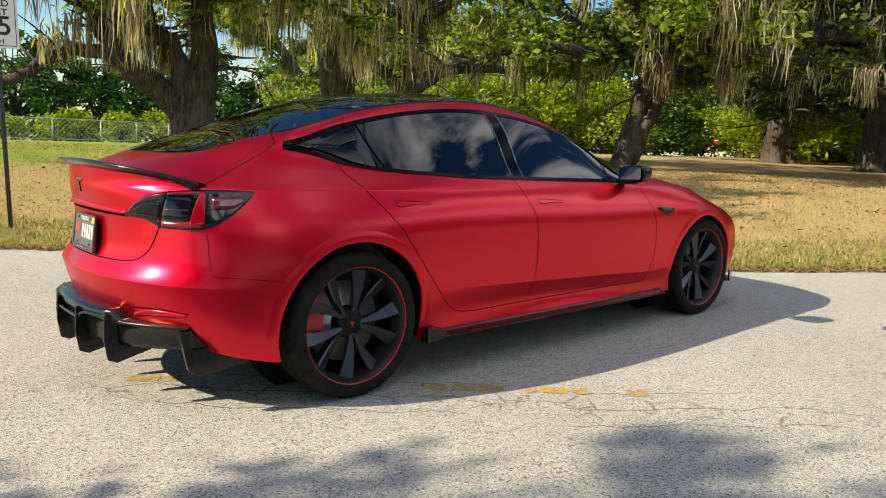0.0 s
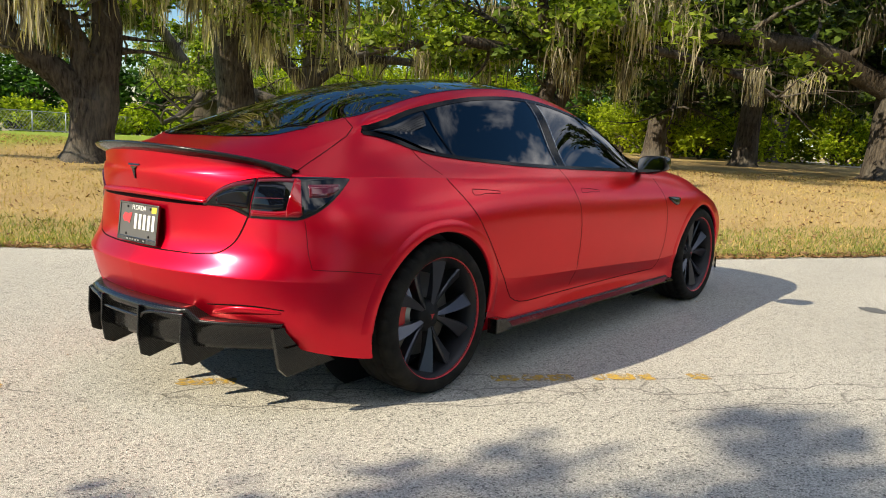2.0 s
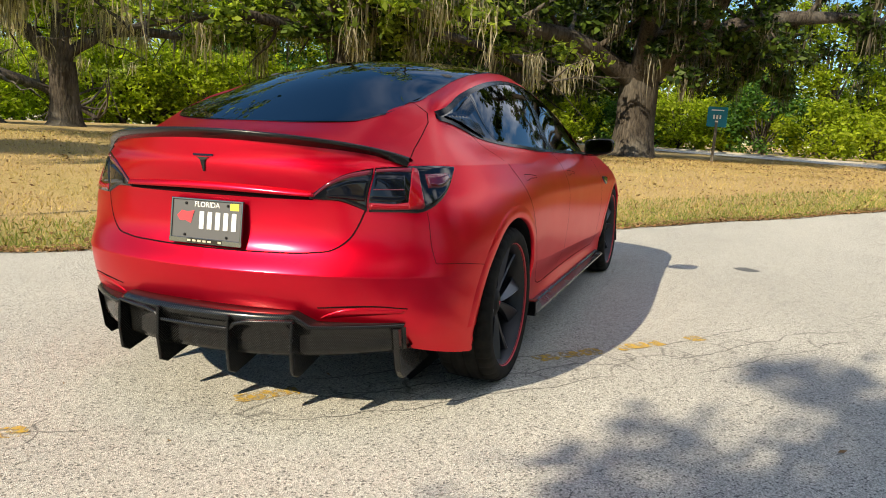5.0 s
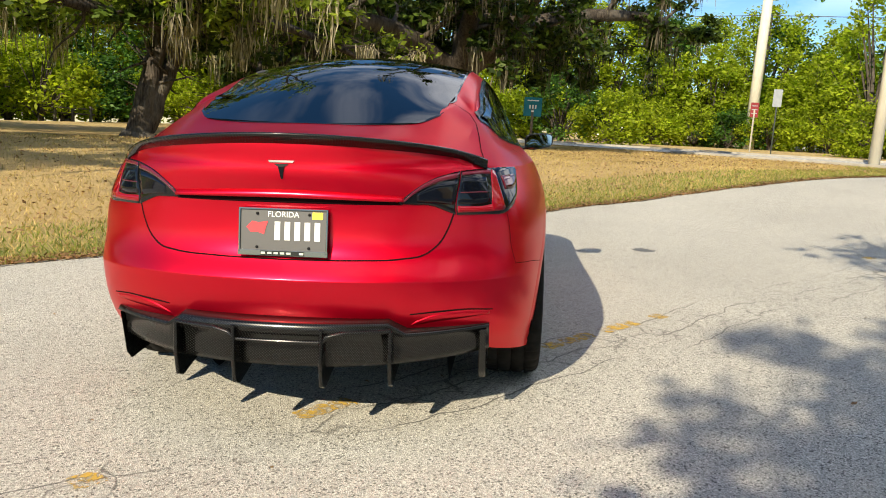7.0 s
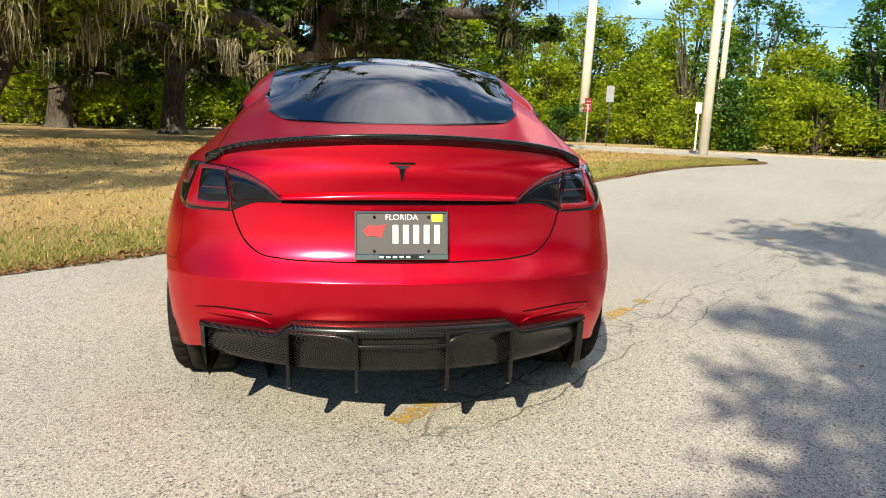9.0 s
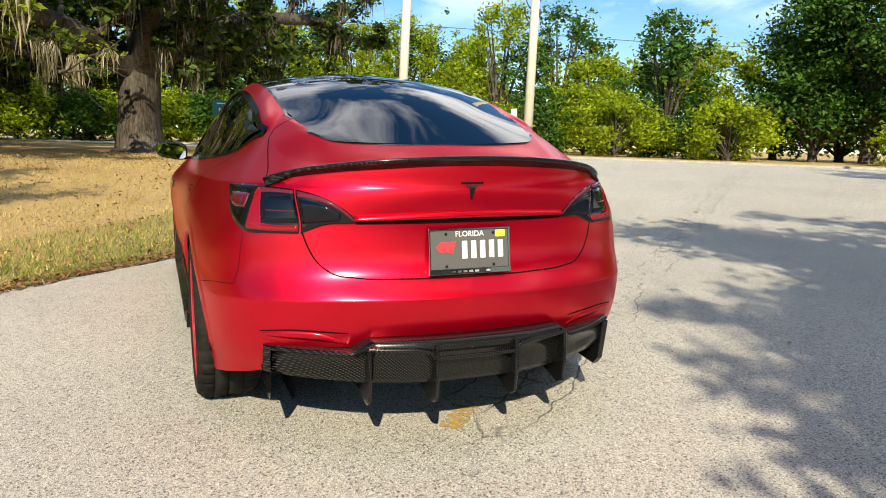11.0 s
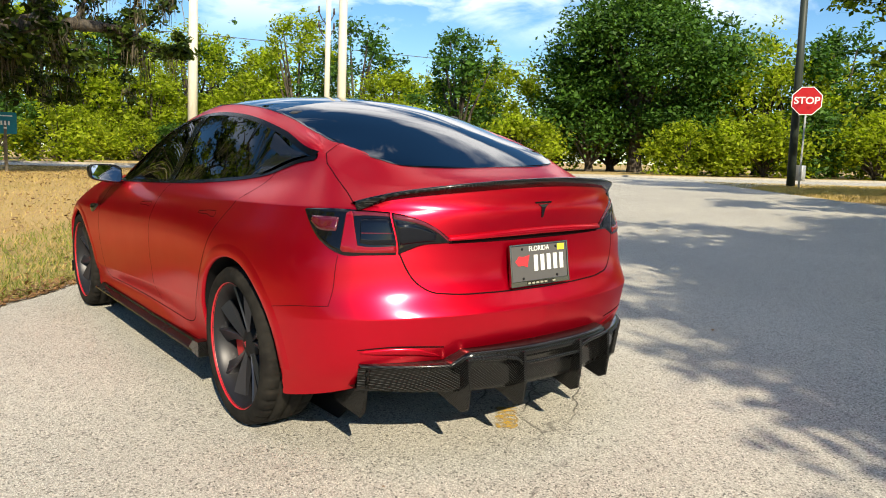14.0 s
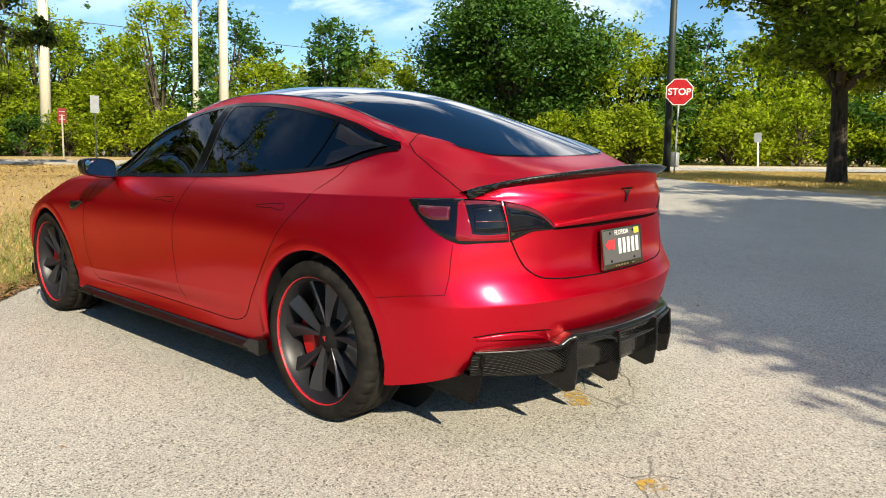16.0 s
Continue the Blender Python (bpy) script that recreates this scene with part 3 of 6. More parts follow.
# edge of the wood, in an arc round the park
wood_rng = random.Random(5)
k = 0
for deg in np.arange(8, 150, 3.1):
    a = radians(deg + wood_rng.uniform(-1, 1))
    r = wood_rng.uniform(56, 68) if not 64 < deg < 80 else wood_rng.uniform(76, 84)
    tall = 8.5 + 2.5 * wood_rng.random() + (4.5 if 60 < deg < 86 else 0) + (2.5 if deg > 86 else 0)
    k += 1
    leafy_tree(r * math.cos(a), r * math.sin(a), tall, 4.0 + wood_rng.random(), 100 + k, BUSH_LEAF if k % 3 else DARK_LEAF, 8200, 0.18, trunk_h=0.5)
for deg in np.arange(10, 146, 3.0):
    a = radians(deg + wood_rng.uniform(-1, 1))
    r = wood_rng.uniform(47, 54)
    k += 1
    if 34 < deg < 44:
        continue
    if 64 < deg < 80:
        r = 67
    leafy_tree(r * math.cos(a), r * math.sin(a), 3.0 + 2.2 * wood_rng.random(), 2.7, 300 + k, BUSH_LEAF if k % 4 else DARK_LEAF, 5200, 0.14, "shrub", "yellow-green leafy shrub at the edge of the wood", 0.2)
for deg in np.arange(146, 186, 2.6):
    a = radians(deg)
    k += 1
    leafy_tree(112 * math.cos(a), 112 * math.sin(a), 9 + 6 * wood_rng.random(), 5.5, 500 + k, DARK_LEAF, 2600, 0.42, label="distant tree beyond the field", trunk_h=0.8, group="trees beyond the field")
for deg in np.arange(148, 186, 2.2):
    a = radians(deg + wood_rng.uniform(-0.6, 0.6))
    k += 1
    leafy_tree(62 * math.cos(a), 62 * math.sin(a), 1.9 + wood_rng.random(), 1.7, 600 + k, BUSH_LEAF, 1500, 0.16, "shrub", "bright green shrub behind the field fence", 0.1)
for deg in np.arange(106, 145, 2.4):
    k += 1
    if 114 < deg < 124:
        continue
    a = radians(deg + wood_rng.uniform(-0.6, 0.6))
    r = wood_rng.uniform(39, 45)
    leafy_tree(r * math.cos(a), r * math.sin(a), 3.4 + 1.8 * wood_rng.random(), 2.4, 800 + k, BUSH_LEAF, 3400, 0.13, "shrub", "sunlit yellow-green shrub behind the park oaks", 0.15)
for deg in np.arange(66, 82, 2.3):
    a = radians(deg)
    k += 1
    leafy_tree(72 * math.cos(a), 72 * math.sin(a), 6 + 4 * wood_rng.random(), 3.2, 700 + k, BUSH_LEAF, 4200, 0.2, trunk_h=0.4)


# ---- the car ----
CAR = empty("car", pose(0, 0, 0, 0.9, -2.1, 0))
tagged(CAR, "satin metallic red electric sedan with carbon-fibre trim parked on the road", "car")


def make_paint():
    m = Mat("satin_red_paint", (0.64, 0.0005, 0.020), 0.36, 0.88)
    m.to("Base Color", m.mix(m.ramp(m.noise(1.3, 3), [(0.3, 0.0), (0.7, 1.0)]), (0.62, 0.0005, 0.018), (0.67, 0.0005, 0.023)))
    dust = m.noise(3.0, 5, 0.6)
    m.to("Roughness", m.ramp(dust, [(0.3, 0.34), (0.75, 0.39)]))
    m.b.inputs["Specular IOR Level"].default_value = 0.4
    m.b.inputs["Coat Weight"].default_value = 0.55
    m.b.inputs["Coat IOR"].default_value = 1.5
    m.b.inputs["Coat Roughness"].default_value = 0.19
    m.b.inputs["Specular Tint"].default_value = (1.0, 0.10, 0.13, 1)
    return m.m


def make_carbon():
    m = Mat("carbon_fibre", rough=0.22)
    sep = m.n.new("ShaderNodeSeparateXYZ")
    m.l.new(m.coord(), sep.inputs[0])
    a = m.math("SINE", m.math("MULTIPLY", m.math("ADD", m.math("ADD", sep.outputs["X"], sep.outputs["Y"]), sep.outputs["Z"]), 640.0))
    b = m.math("SINE", m.math("MULTIPLY", m.math("SUBTRACT", m.math("ADD", sep.outputs["X"], sep.outputs["Y"]), sep.outputs["Z"]), 640.0))
    weave = m.math("MULTIPLY", m.math("ADD", m.math("MULTIPLY", a, 0.5), 0.5), m.math("ADD", m.math("MULTIPLY", b, 0.3), 0.7))
    m.to("Base Color", m.ramp(weave, [(0.45, 0.0006), (0.92, 0.040)]))
    m.to("Roughness", m.ramp(m.noise(4, 4), [(0.3, 0.18), (0.7, 0.32)]))
    m.b.inputs["Coat Weight"].default_value = 0.35
    m.b.inputs["Coat Roughness"].default_value = 0.05
    m.b.inputs["Specular IOR Level"].default_value = 0.2
    return m.m


def make_glass(name, tint, ior=1.5):
    """Dark window film: what passes through is tinted, what glances off is clear."""
    m = Mat(name)
    m.n.remove(m.b)
    tr = m.n.new("ShaderNodeBsdfTransparent")
    tr.inputs["Color"].default_value = (*tint, 1)
    gl = m.n.new("ShaderNodeBsdfGlossy")
    gl.inputs["Roughness"].default_value = 0.015
    fr = m.n.new("ShaderNodeFresnel")
    fr.inputs["IOR"].default_value = ior
    mx = m.n.new("ShaderNodeMixShader")
    m.l.new(fr.outputs[0], mx.inputs[0])
    m.l.new(tr.outputs[0], mx.inputs[1])
    m.l.new(gl.outputs[0], mx.inputs[2])
    m.l.new(mx.outputs[0], m.n["Material Output"].inputs["Surface"])
    return m.m


def make_rubber():
    m = Mat("tyre_rubber", rough=0.85, spec=0.12)
    n = m.noise(14, 5)
    m.to("Base Color", m.ramp(n, [(0.35, (0.009, 0.0085, 0.008)), (0.7, (0.022, 0.020, 0.017))]))
    return m.m


PAINT = make_paint()
CARBON = make_carbon()
SIDE_FILM = make_glass("side_window_film", (0.004, 0.005, 0.006), 1.72)
ROOF_FILM = make_glass("roof_glass_film", (0.006, 0.006, 0.008), 1.85)
RUBBER = make_rubber()
GAP = Mat("panel_gap", (0.010, 0.002, 0.003), 0.9, spec=0.1).m
BLACK_GLOSS = Mat("gloss_black_trim", (0.006, 0.006, 0.007), 0.10).m
TRIM_BLACK = Mat("satin_black_trim", (0.0025, 0.0025, 0.003), 0.16, spec=0.10).m
BLACK_MATT = Mat("matt_black_plastic", (0.007, 0.007, 0.008), 0.65, spec=0.2).m
GUN_METAL = Mat("dark_satin_alloy", (0.060, 0.062, 0.074), 0.28, 0.75).m
DARK_BARREL = Mat("dark_rim_barrel", (0.022, 0.022, 0.026), 0.42, 0.5).m
RIM_RED = Mat("red_rim_band", (0.45, 0.010, 0.020), 0.42).m
CALIPER = Mat("red_caliper", (0.42, 0.008, 0.008), 0.30).m
DISC = Mat("brake_disc_steel", (0.52, 0.50, 0.46), 0.40, 0.8).m
CHROME = Mat("bright_metal", (0.75, 0.75, 0.76), 0.10, 1.0).m
LAMP_DARK = Mat("lamp_housing", (0.003, 0.003, 0.004), 0.04, spec=0.5).m
LAMP_RED = Mat("red_lens", (0.19, 0.001, 0.006), 0.05, spec=0.6).m
LAMP_MAROON = Mat("dull_red_lens", (0.07, 0.004, 0.010), 0.06, spec=0.9).m
LAMP_CLEAR = Mat("smoked_clear_lens", (0.003, 0.004, 0.008), 0.03, spec=0.4).m
LAMP_PINK = Mat("pale_pink_lens", (0.10, 0.008, 0.020), 0.05, 0.0, spec=0.7).m
SEAT = Mat("dark_upholstery", (0.030, 0.030, 0.032), 0.6).m
# pale metal that paints the highlight on the black pillar edges
TRIM_GLINT = Mat("trim_edge_glint", (0.22, 0.22, 0.23), 0.25, 0.9).m
MIRROR = Mat("mirror_silver", (0.85, 0.87, 0.88), 0.02, 1.0).m

# character lines of one flank, from the middle of the tail round to the middle of the nose: x, y, z
LINE_SILL = ((0, -.78, .31), (.38, -.74, .31), (.58, -.66, .295), (.74, -.56, .26), (.83, -.40, .225), (.858, .1, .21), (.855, .6, .21), (.866, 1.15, .215), (.866, 1.75, .215), (.862, 2.35, .21), (.865, 2.85, .21), (.76, 3.42, .20), (.42, 3.63, .19), (0, 3.68, .19))
LINE_ROCKER = ((0, -.85, .36), (.39, -.805, .36), (.615, -.715, .355), (.772, -.60, .35), (.855, -.40, .335), (.882, .1, .31), (.856, .6, .305), (.846, 1.15, .315), (.847, 1.75, .300), (.866, 2.35, .290), (.890, 2.85, .31), (.79, 3.44, .33), (.43, 3.66, .33), (0, 3.71, .33))
LINE_CREASE = ((0, -.935, .572), (.40, -.886, .572), (.655, -.769, .567), (.80, -.62, .56), (.872, -.40, .535), (.912, .1, .50), (.886, .6, .445), (.884, 1.15, .418), (.884, 1.75, .392), (.888, 2.35, .372), (.906, 2.85, .42), (.81, 3.45, .49), (.45, 3.68, .49), (0, 3.73, .49))
LINE_HIP = ((0, -.876, .655), (.40, -.833, .655), (.632, -.742, .652), (.782, -.616, .648), (.868, -.40, .645), (.915, .1, .645), (.905, .6, .63), (.90, 1.15, .625), (.902, 1.75, .63), (.910, 2.35, .64), (.916, 2.85, .65), (.80, 3.43, .60), (.45, 3.65, .60), (0, 3.70, .60))
LINE_LAMP = ((0, -.862, .795), (.39, -.822, .795), (.572, -.750, .79), (.748, -.630, .79), (.838, -.39, .795), (.900, .1, .80), (.902, .6, .79), (.896, 1.15, .78), (.893, 1.75, .775), (.902, 2.35, .77), (.90, 2.85, .765), (.78, 3.35, .68), (.44, 3.56, .67), (0, 3.61, .67))
LINE_SHOULDER = ((0, -.890, .975), (.37, -.826, .968), (.575, -.712, .958), (.69, -.598, .953), (.768, -.41, .948), (.838, .1, .938), (.850, .6, .925), (.845, 1.15, .91), (.84, 1.75, .89), (.845, 2.35, .875), (.80, 2.85, .855), (.64, 3.24, .745), (.36, 3.38, .75), (0, 3.43, .755))
LINE_BELT = ((0, -.775, 1.030), (.33, -.735, 1.028), (.485, -.64, 1.025), (.565, -.52, 1.035), (.612, -.215, 1.118), (.690, .1, 1.045), (.775, .6, .995), (.795, 1.15, .97), (.797, 1.75, .95), (.790, 2.16, .935), (.70, 2.70, .915), (.52, 3.05, .83), (.30, 3.15, .84), (0, 3.18, .845))
LINE_GLASS = ((0, -.605, 1.088), (.27, -.585, 1.088), (.405, -.52, 1.098), (.474, -.41, 1.128), (.600, -.205, 1.136), (.602, .1, 1.222), (.590, .6, 1.308), (.598, 1.15, 1.312), (.655, 1.65, 1.200), (.755, 2.10, .962), (.60, 2.46, .975), (.40, 2.62, .965), (.22, 2.69, .96), (0, 2.71, .96))
LINE_RAIL = ((0, -.30, 1.197), (.26, -.29, 1.190), (.40, -.27, 1.178), (.490, -.22, 1.180), (.505, -.04, 1.222), (.515, .2, 1.292), (.515, .65, 1.362), (.52, 1.13, 1.370), (.57, 1.58, 1.268), (.645, 1.98, 1.055), (.48, 2.26, 1.06), (.32, 2.38, 1.045), (.17, 2.43, 1.035), (0, 2.44, 1.035))
LINE_ROOF = ((0, -.12, 1.262), (0, -.10, 1.268), (0, -.07, 1.278), (0, -.03, 1.291), (0, .06, 1.319), (0, .3, 1.378), (0, .7, 1.424), (0, 1.12, 1.434), (0, 1.5, 1.393), (0, 1.8, 1.300), (0, 1.95, 1.247), (0, 2.03, 1.213), (0, 2.07, 1.198), (0, 2.08, 1.194))
NET = np.array([LINE_SILL, LINE_ROCKER, LINE_CREASE, LINE_HIP, LINE_LAMP, LINE_SHOULDER, LINE_BELT, LINE_GLASS, LINE_RAIL, LINE_ROOF])
FLIP = np.array([-1.0, 1, 1])


def curve_at(table, t, middle=False):
    """Smooth curves through the rows of a table at fractional rows t. middle: the ends leave at right angles to the car's middle plane."""
    n = len(table)
    first = table[1] * FLIP if middle else 2 * table[0] - table[1]
    last = table[n - 2] * FLIP if middle else 2 * table[n - 1] - table[n - 2]
    ext = np.concatenate([first[None], table, last[None]])
    t = np.asarray(t, float)
    i = np.clip(np.floor(t).astype(int), 0, n - 2)
    s = (t - i).reshape(-1, *([1] * (table.ndim - 1)))
    p0, p1, p2, p3 = ext[i], ext[i + 1], ext[i + 2], ext[i + 3]

    def length(a):
        return np.linalg.norm(a, axis=-1, keepdims=True) + 1e-6

    def tangent(a, b, c):
        d1, d2 = b - a, c - b
        l1, l2 = length(d1), length(d2)
        return (d1 / l1 * l2 + d2 / l2 * l1) / (l1 + l2)

    ln = length(p2 - p1)
    m1, m2 = tangent(p0, p1, p2) * ln, tangent(p1, p2, p3) * ln
    return p1 * (2 * s**3 - 3 * s**2 + 1) + m1 * (s**3 - 2 * s**2 + s) + p2 * (3 * s**2 - 2 * s**3) + m2 * (s**3 - s**2)


LINES_BY_Q = NET.transpose(1, 0, 2)


def ribs_at(cols, ps, breaks):
    """Smooth curves up the flank that break at some of the character lines."""
    ps = np.asarray(ps, float)
    out = np.empty((len(ps), *cols.shape[1:]))
    edges = [0, *breaks, len(cols) - 1]
    for a, b in zip(edges, edges[1:]):
        k = (ps >= a) & (ps <= b) if b == edges[-1] else (ps >= a) & (ps < b)
        if a == 0:
            k |= ps < 0
        if b == edges[-1]:
            k |= ps > b
        if k.any():
            out[k] = curve_at(cols[a:b + 1], ps[k] - a)
    return out


def shoulder_crease(q):
    """How sharp the shoulder line is: crisp over the rear wing, fading along the rear door."""
    return smoothstep(2.3, 3.0, q) * (1 - smoothstep(4.6, 6.4, q))


def flank_crease(q):
    """The lower line: soft round the tail and the front wing, crisp along the doors."""
    return 0.35 + 0.45 * (1 - smoothstep(2.2, 3.4, q)) + 0.65 * smoothstep(4.2, 5.6, q) * (1 - smoothstep(9.2, 10.2, q))


def skin_grid(qs, ps):
    """The car's skin on a grid: q along the lines from tail to nose (0 to 13), p from the sill (0) to the roof's middle (9)."""
    qs = np.asarray(qs, float)
    cols = curve_at(LINES_BY_Q, qs, True).transpose(1, 0, 2)
    w, k = shoulder_crease(qs)[None, :, None], flank_crease(qs)[None, :, None]
    lower = ribs_at(cols, ps, (2, 5)) * w + ribs_at(cols, ps, (2,)) * (1 - w)
    plain = ribs_at(cols, ps, (5,)) * w + ribs_at(cols, ps, ()) * (1 - w)
    return (lower * k + plain * (1 - k)).transpose(1, 0, 2)


def skin_points(qs, ps):
    """The skin at pairs of q and p."""
    return np.array([skin_grid([q], [p])[0, 0] for q, p in zip(qs, ps)])


def grid_normals(grid):
    n = np.cross(np.gradient(grid, axis=0), np.gradient(grid, axis=1))
    return n / (np.linalg.norm(n, axis=2, keepdims=True) + 1e-9)


def quads(a, b):
    i, j = np.meshgrid(np.arange(a - 1), np.arange(b - 1), indexing="ij")
    k = (i * b + j).ravel()
    return np.stack([k, k + b, k + b + 1, k + 1], 1)


def mirrored(v, f):
    return v * FLIP, np.asarray(f)[:, ::-1]


def both_sides(v, f):
    return merged([(v, f), mirrored(v, f)])


ARCHES = ((0.0, 0.338, 0.376), (2.855, 0.332, 0.368))


def arch_of(points):
    inside = np.zeros(len(points), bool)
    for y, z, r in ARCHES:
        inside |= ((points[:, 1] - y) ** 2 + (points[:, 2] - z) ** 2 < r * r) & (np.abs(points[:, 0]) > 0.5)
    return inside


def pull_to_arch(grid):
    """Slides points near a wheel arch onto its edge, so that the opening is round."""
    flat = grid.reshape(-1, 3)
    for y, z, r in ARCHES:
        d = np.hypot(flat[:, 1] - y, flat[:, 2] - z)
        near = (d > r - 0.014) & (d < r + 0.010) & (np.abs(flat[:, 0]) > 0.5)
        k = (r / d[near])[:, None]
        flat[near, 1:] = np.array([y, z]) + (flat[near, 1:] - np.array([y, z])) * k
    return flat.reshape(grid.shape)


def shaped_mesh(name, v, f, nrm, material, parent, label=""):
    """A panel that keeps the smooth normals of the whole skin."""
    used = np.unique(f)
    where = np.zeros(len(v), int)
    where[used] = np.arange(len(used))
    ob = mesh_part(name, v[used], where[f], material, parent, label)
    ob.data.normals_split_custom_set_from_vertices([tuple(n) for n in nrm[used]])
    return ob


# the painted skin, split into its panels
qs = np.unique(np.concatenate([np.linspace(0, 4, 150), np.linspace(4, 10.6, 330), np.linspace(10.6, 13, 70)]))
ps = np.unique(np.concatenate([np.linspace(0, 2, 51), np.linspace(2, 5, 83), np.linspace(5, 6, 25)]))
low = skin_grid(qs, ps)


def eased(n, sigma, axis):
    """Evens out small waves of the normals along one axis."""
    k = np.arange(-int(3 * sigma), int(3 * sigma) + 1)
    w = np.exp(-0.5 * (k / sigma) ** 2)
    size = n.shape[axis]
    out = sum(wi * np.take(n, np.clip(np.arange(size) + ki, 0, size - 1), axis=axis) for wi, ki in zip(w, k))
    return out / (np.linalg.norm(out, axis=2, keepdims=True) + 1e-9)


crease_row = int(np.argmin(np.abs(ps - 2.0)))
shoulder_row = int(np.argmin(np.abs(ps - 5.0)))


def eased_ribs(rows):
    """Normals of the skin that break at the given rows."""
    edges = [0, *rows, len(ps) - 1]
    bands = []
    for a, b in zip(edges, edges[1:]):
        n = eased(eased(grid_normals(low[:, a:b + 1]), 13.0, 0), 5.0, 1)
        bands.append(n if b == edges[-1] else n[:, :-1])
    return np.concatenate(bands, axis=1)


sharp = shoulder_crease(qs)[:, None, None]
firm = flank_crease(qs)[:, None, None]
low_n = (eased_ribs((crease_row, shoulder_row)) * sharp + eased_ribs((crease_row,)) * (1 - sharp)) * firm
low_n += (eased_ribs((shoulder_row,)) * sharp + eased_ribs(()) * (1 - sharp)) * (1 - firm)
low_n /= np.linalg.norm(low_n, axis=2, keepdims=True) + 1e-9
low = pull_to_arch(low)
LV, LN, LF = low.reshape(-1, 3), low_n.reshape(-1, 3), quads(len(qs), len(ps))
LC = LV[LF].mean(axis=1)
LQ = np.repeat(np.arange(len(qs) - 1), len(ps) - 1)
FQ, FP = qs[LQ], ps[np.tile(np.arange(len(ps) - 1), len(qs) - 1)]
outside = ~arch_of(LC)


def in_poly(y, z, poly):
    inside = np.zeros(len(y), bool)
    for (y0, z0), (y1, z1) in zip(poly, poly[1:] + poly[:1]):
        cross = ((z0 > z) != (z1 > z)) & (y < (y1 - y0) * (z - z0) / (z1 - z0 + 1e-12) + y0)
        inside ^= cross
    return inside


REAR_CUT = [(0.02, 1.055), (0.03, 1.01), (0.09, 0.918), (0.219, 0.771), (0.392, 0.543), (0.521, 0.389), (0.565, 0.345), (0.609, 0.322), (0.66, 0.308), (0.734, 0.300)]
MID_CUT = [(1.05, 0.985), (1.085, 0.90), (1.144, 0.781), (1.166, 0.66), (1.168, 0.55), (1.165, 0.417), (1.150, 0.303)]
FRONT_CUT = [(2.10, 0.960), (2.15, 0.91), (2.225, 0.78), (2.265, 0.659), (2.272, 0.55), (2.268, 0.45), (2.224, 0.334), (2.19, 0.305)]
rear_door_poly = REAR_CUT + MID_CUT[::-1] + [(1.05, 1.2), (0.02, 1.2)]
front_door_poly = MID_CUT + FRONT_CUT[::-1] + [(2.10, 1.2), (1.05, 1.2)]
is_rear_door = in_poly(LC[:, 1], LC[:, 2], rear_door_poly) & (LC[:, 0] > 0.5)
is_front_door = in_poly(LC[:, 1], LC[:, 2], front_door_poly) & (LC[:, 0] > 0.5)
is_lid = (LC[:, 1] < -0.45) & (LC[:, 2] > 0.655) & (LC[:, 0] < 0.57) & (FQ < 2.4)
is_bumper = (LC[:, 1] < -0.40) & (LC[:, 2] < 0.79) & ~is_lid & (FQ < 3.9)
is_hood = (LC[:, 1] > 2.3) & (FP > 5.0) & (FQ > 9.9)
is_nose = (FQ > 10.75) & ~is_hood
rest = outside & ~(is_rear_door | is_front_door | is_lid | is_bumper | is_hood | is_nose)


def panel(name, mask, label, sides):
    f = LF[mask & outside]
    if sides == "both":
        v, ff = both_sides(LV, f)
        nn = np.concatenate([LN, LN * FLIP])
        return shaped_mesh(name, v, ff, nn, PAINT, CAR, label)
    made = []
    for s in (1, -1):
        if s > 0:
            made.append(shaped_mesh(name, LV, f, LN, PAINT, CAR, label))
        else:
            v, ff = mirrored(LV, f)
            made.append(shaped_mesh(name, v, ff, LN * FLIP, PAINT, CAR, label))
    return made


panel("quarter_panel", rest & (FQ < 7), "satin red rear quarter panel", "each")
panel("front_fender", rest & (FQ >= 7), "satin red front wing", "each")
panel("rear_door", is_rear_door, "closed red rear door", "each")
panel("front_door", is_front_door, "closed red front door", "each")
trunk_lid = panel("trunk_lid", is_lid, "satin red boot lid", "both")
rear_bumper = panel("rear_bumper", is_bumper, "satin red rear bumper", "both")
panel("front_bumper", is_nose, "satin red front bumper", "both")
panel("hood", is_hood, "satin red bonnet", "both")


def skin_part(name, q0, q1, p0, p1, nq, npp, material, label, mirror=True, lift=0.0, parent=None):
    g = skin_grid(np.linspace(q0, q1, nq), np.linspace(p0, p1, npp))
    n = grid_normals(g)
    v = (g + n * lift).reshape(-1, 3)
    f = quads(nq, npp)
    n = n.reshape(-1, 3)
    if mirror:
        v, f = both_sides(v, f)
        n = np.concatenate([n, n * FLIP])
    return shaped_mesh(name, v, f, n, material, parent or CAR, label)


deck = skin_part("rear_deck", 0, 3.98, 6, 7, 110, 20, PAINT, "red panel under the rear window")
cowl = skin_part("cowl", 9.0, 13, 6, 7, 70, 14, PAINT, "red scuttle panel")
rail = skin_part("roof_rail", 3.0, 9.0, 7, 8, 150, 14, PAINT, "red roof rails")
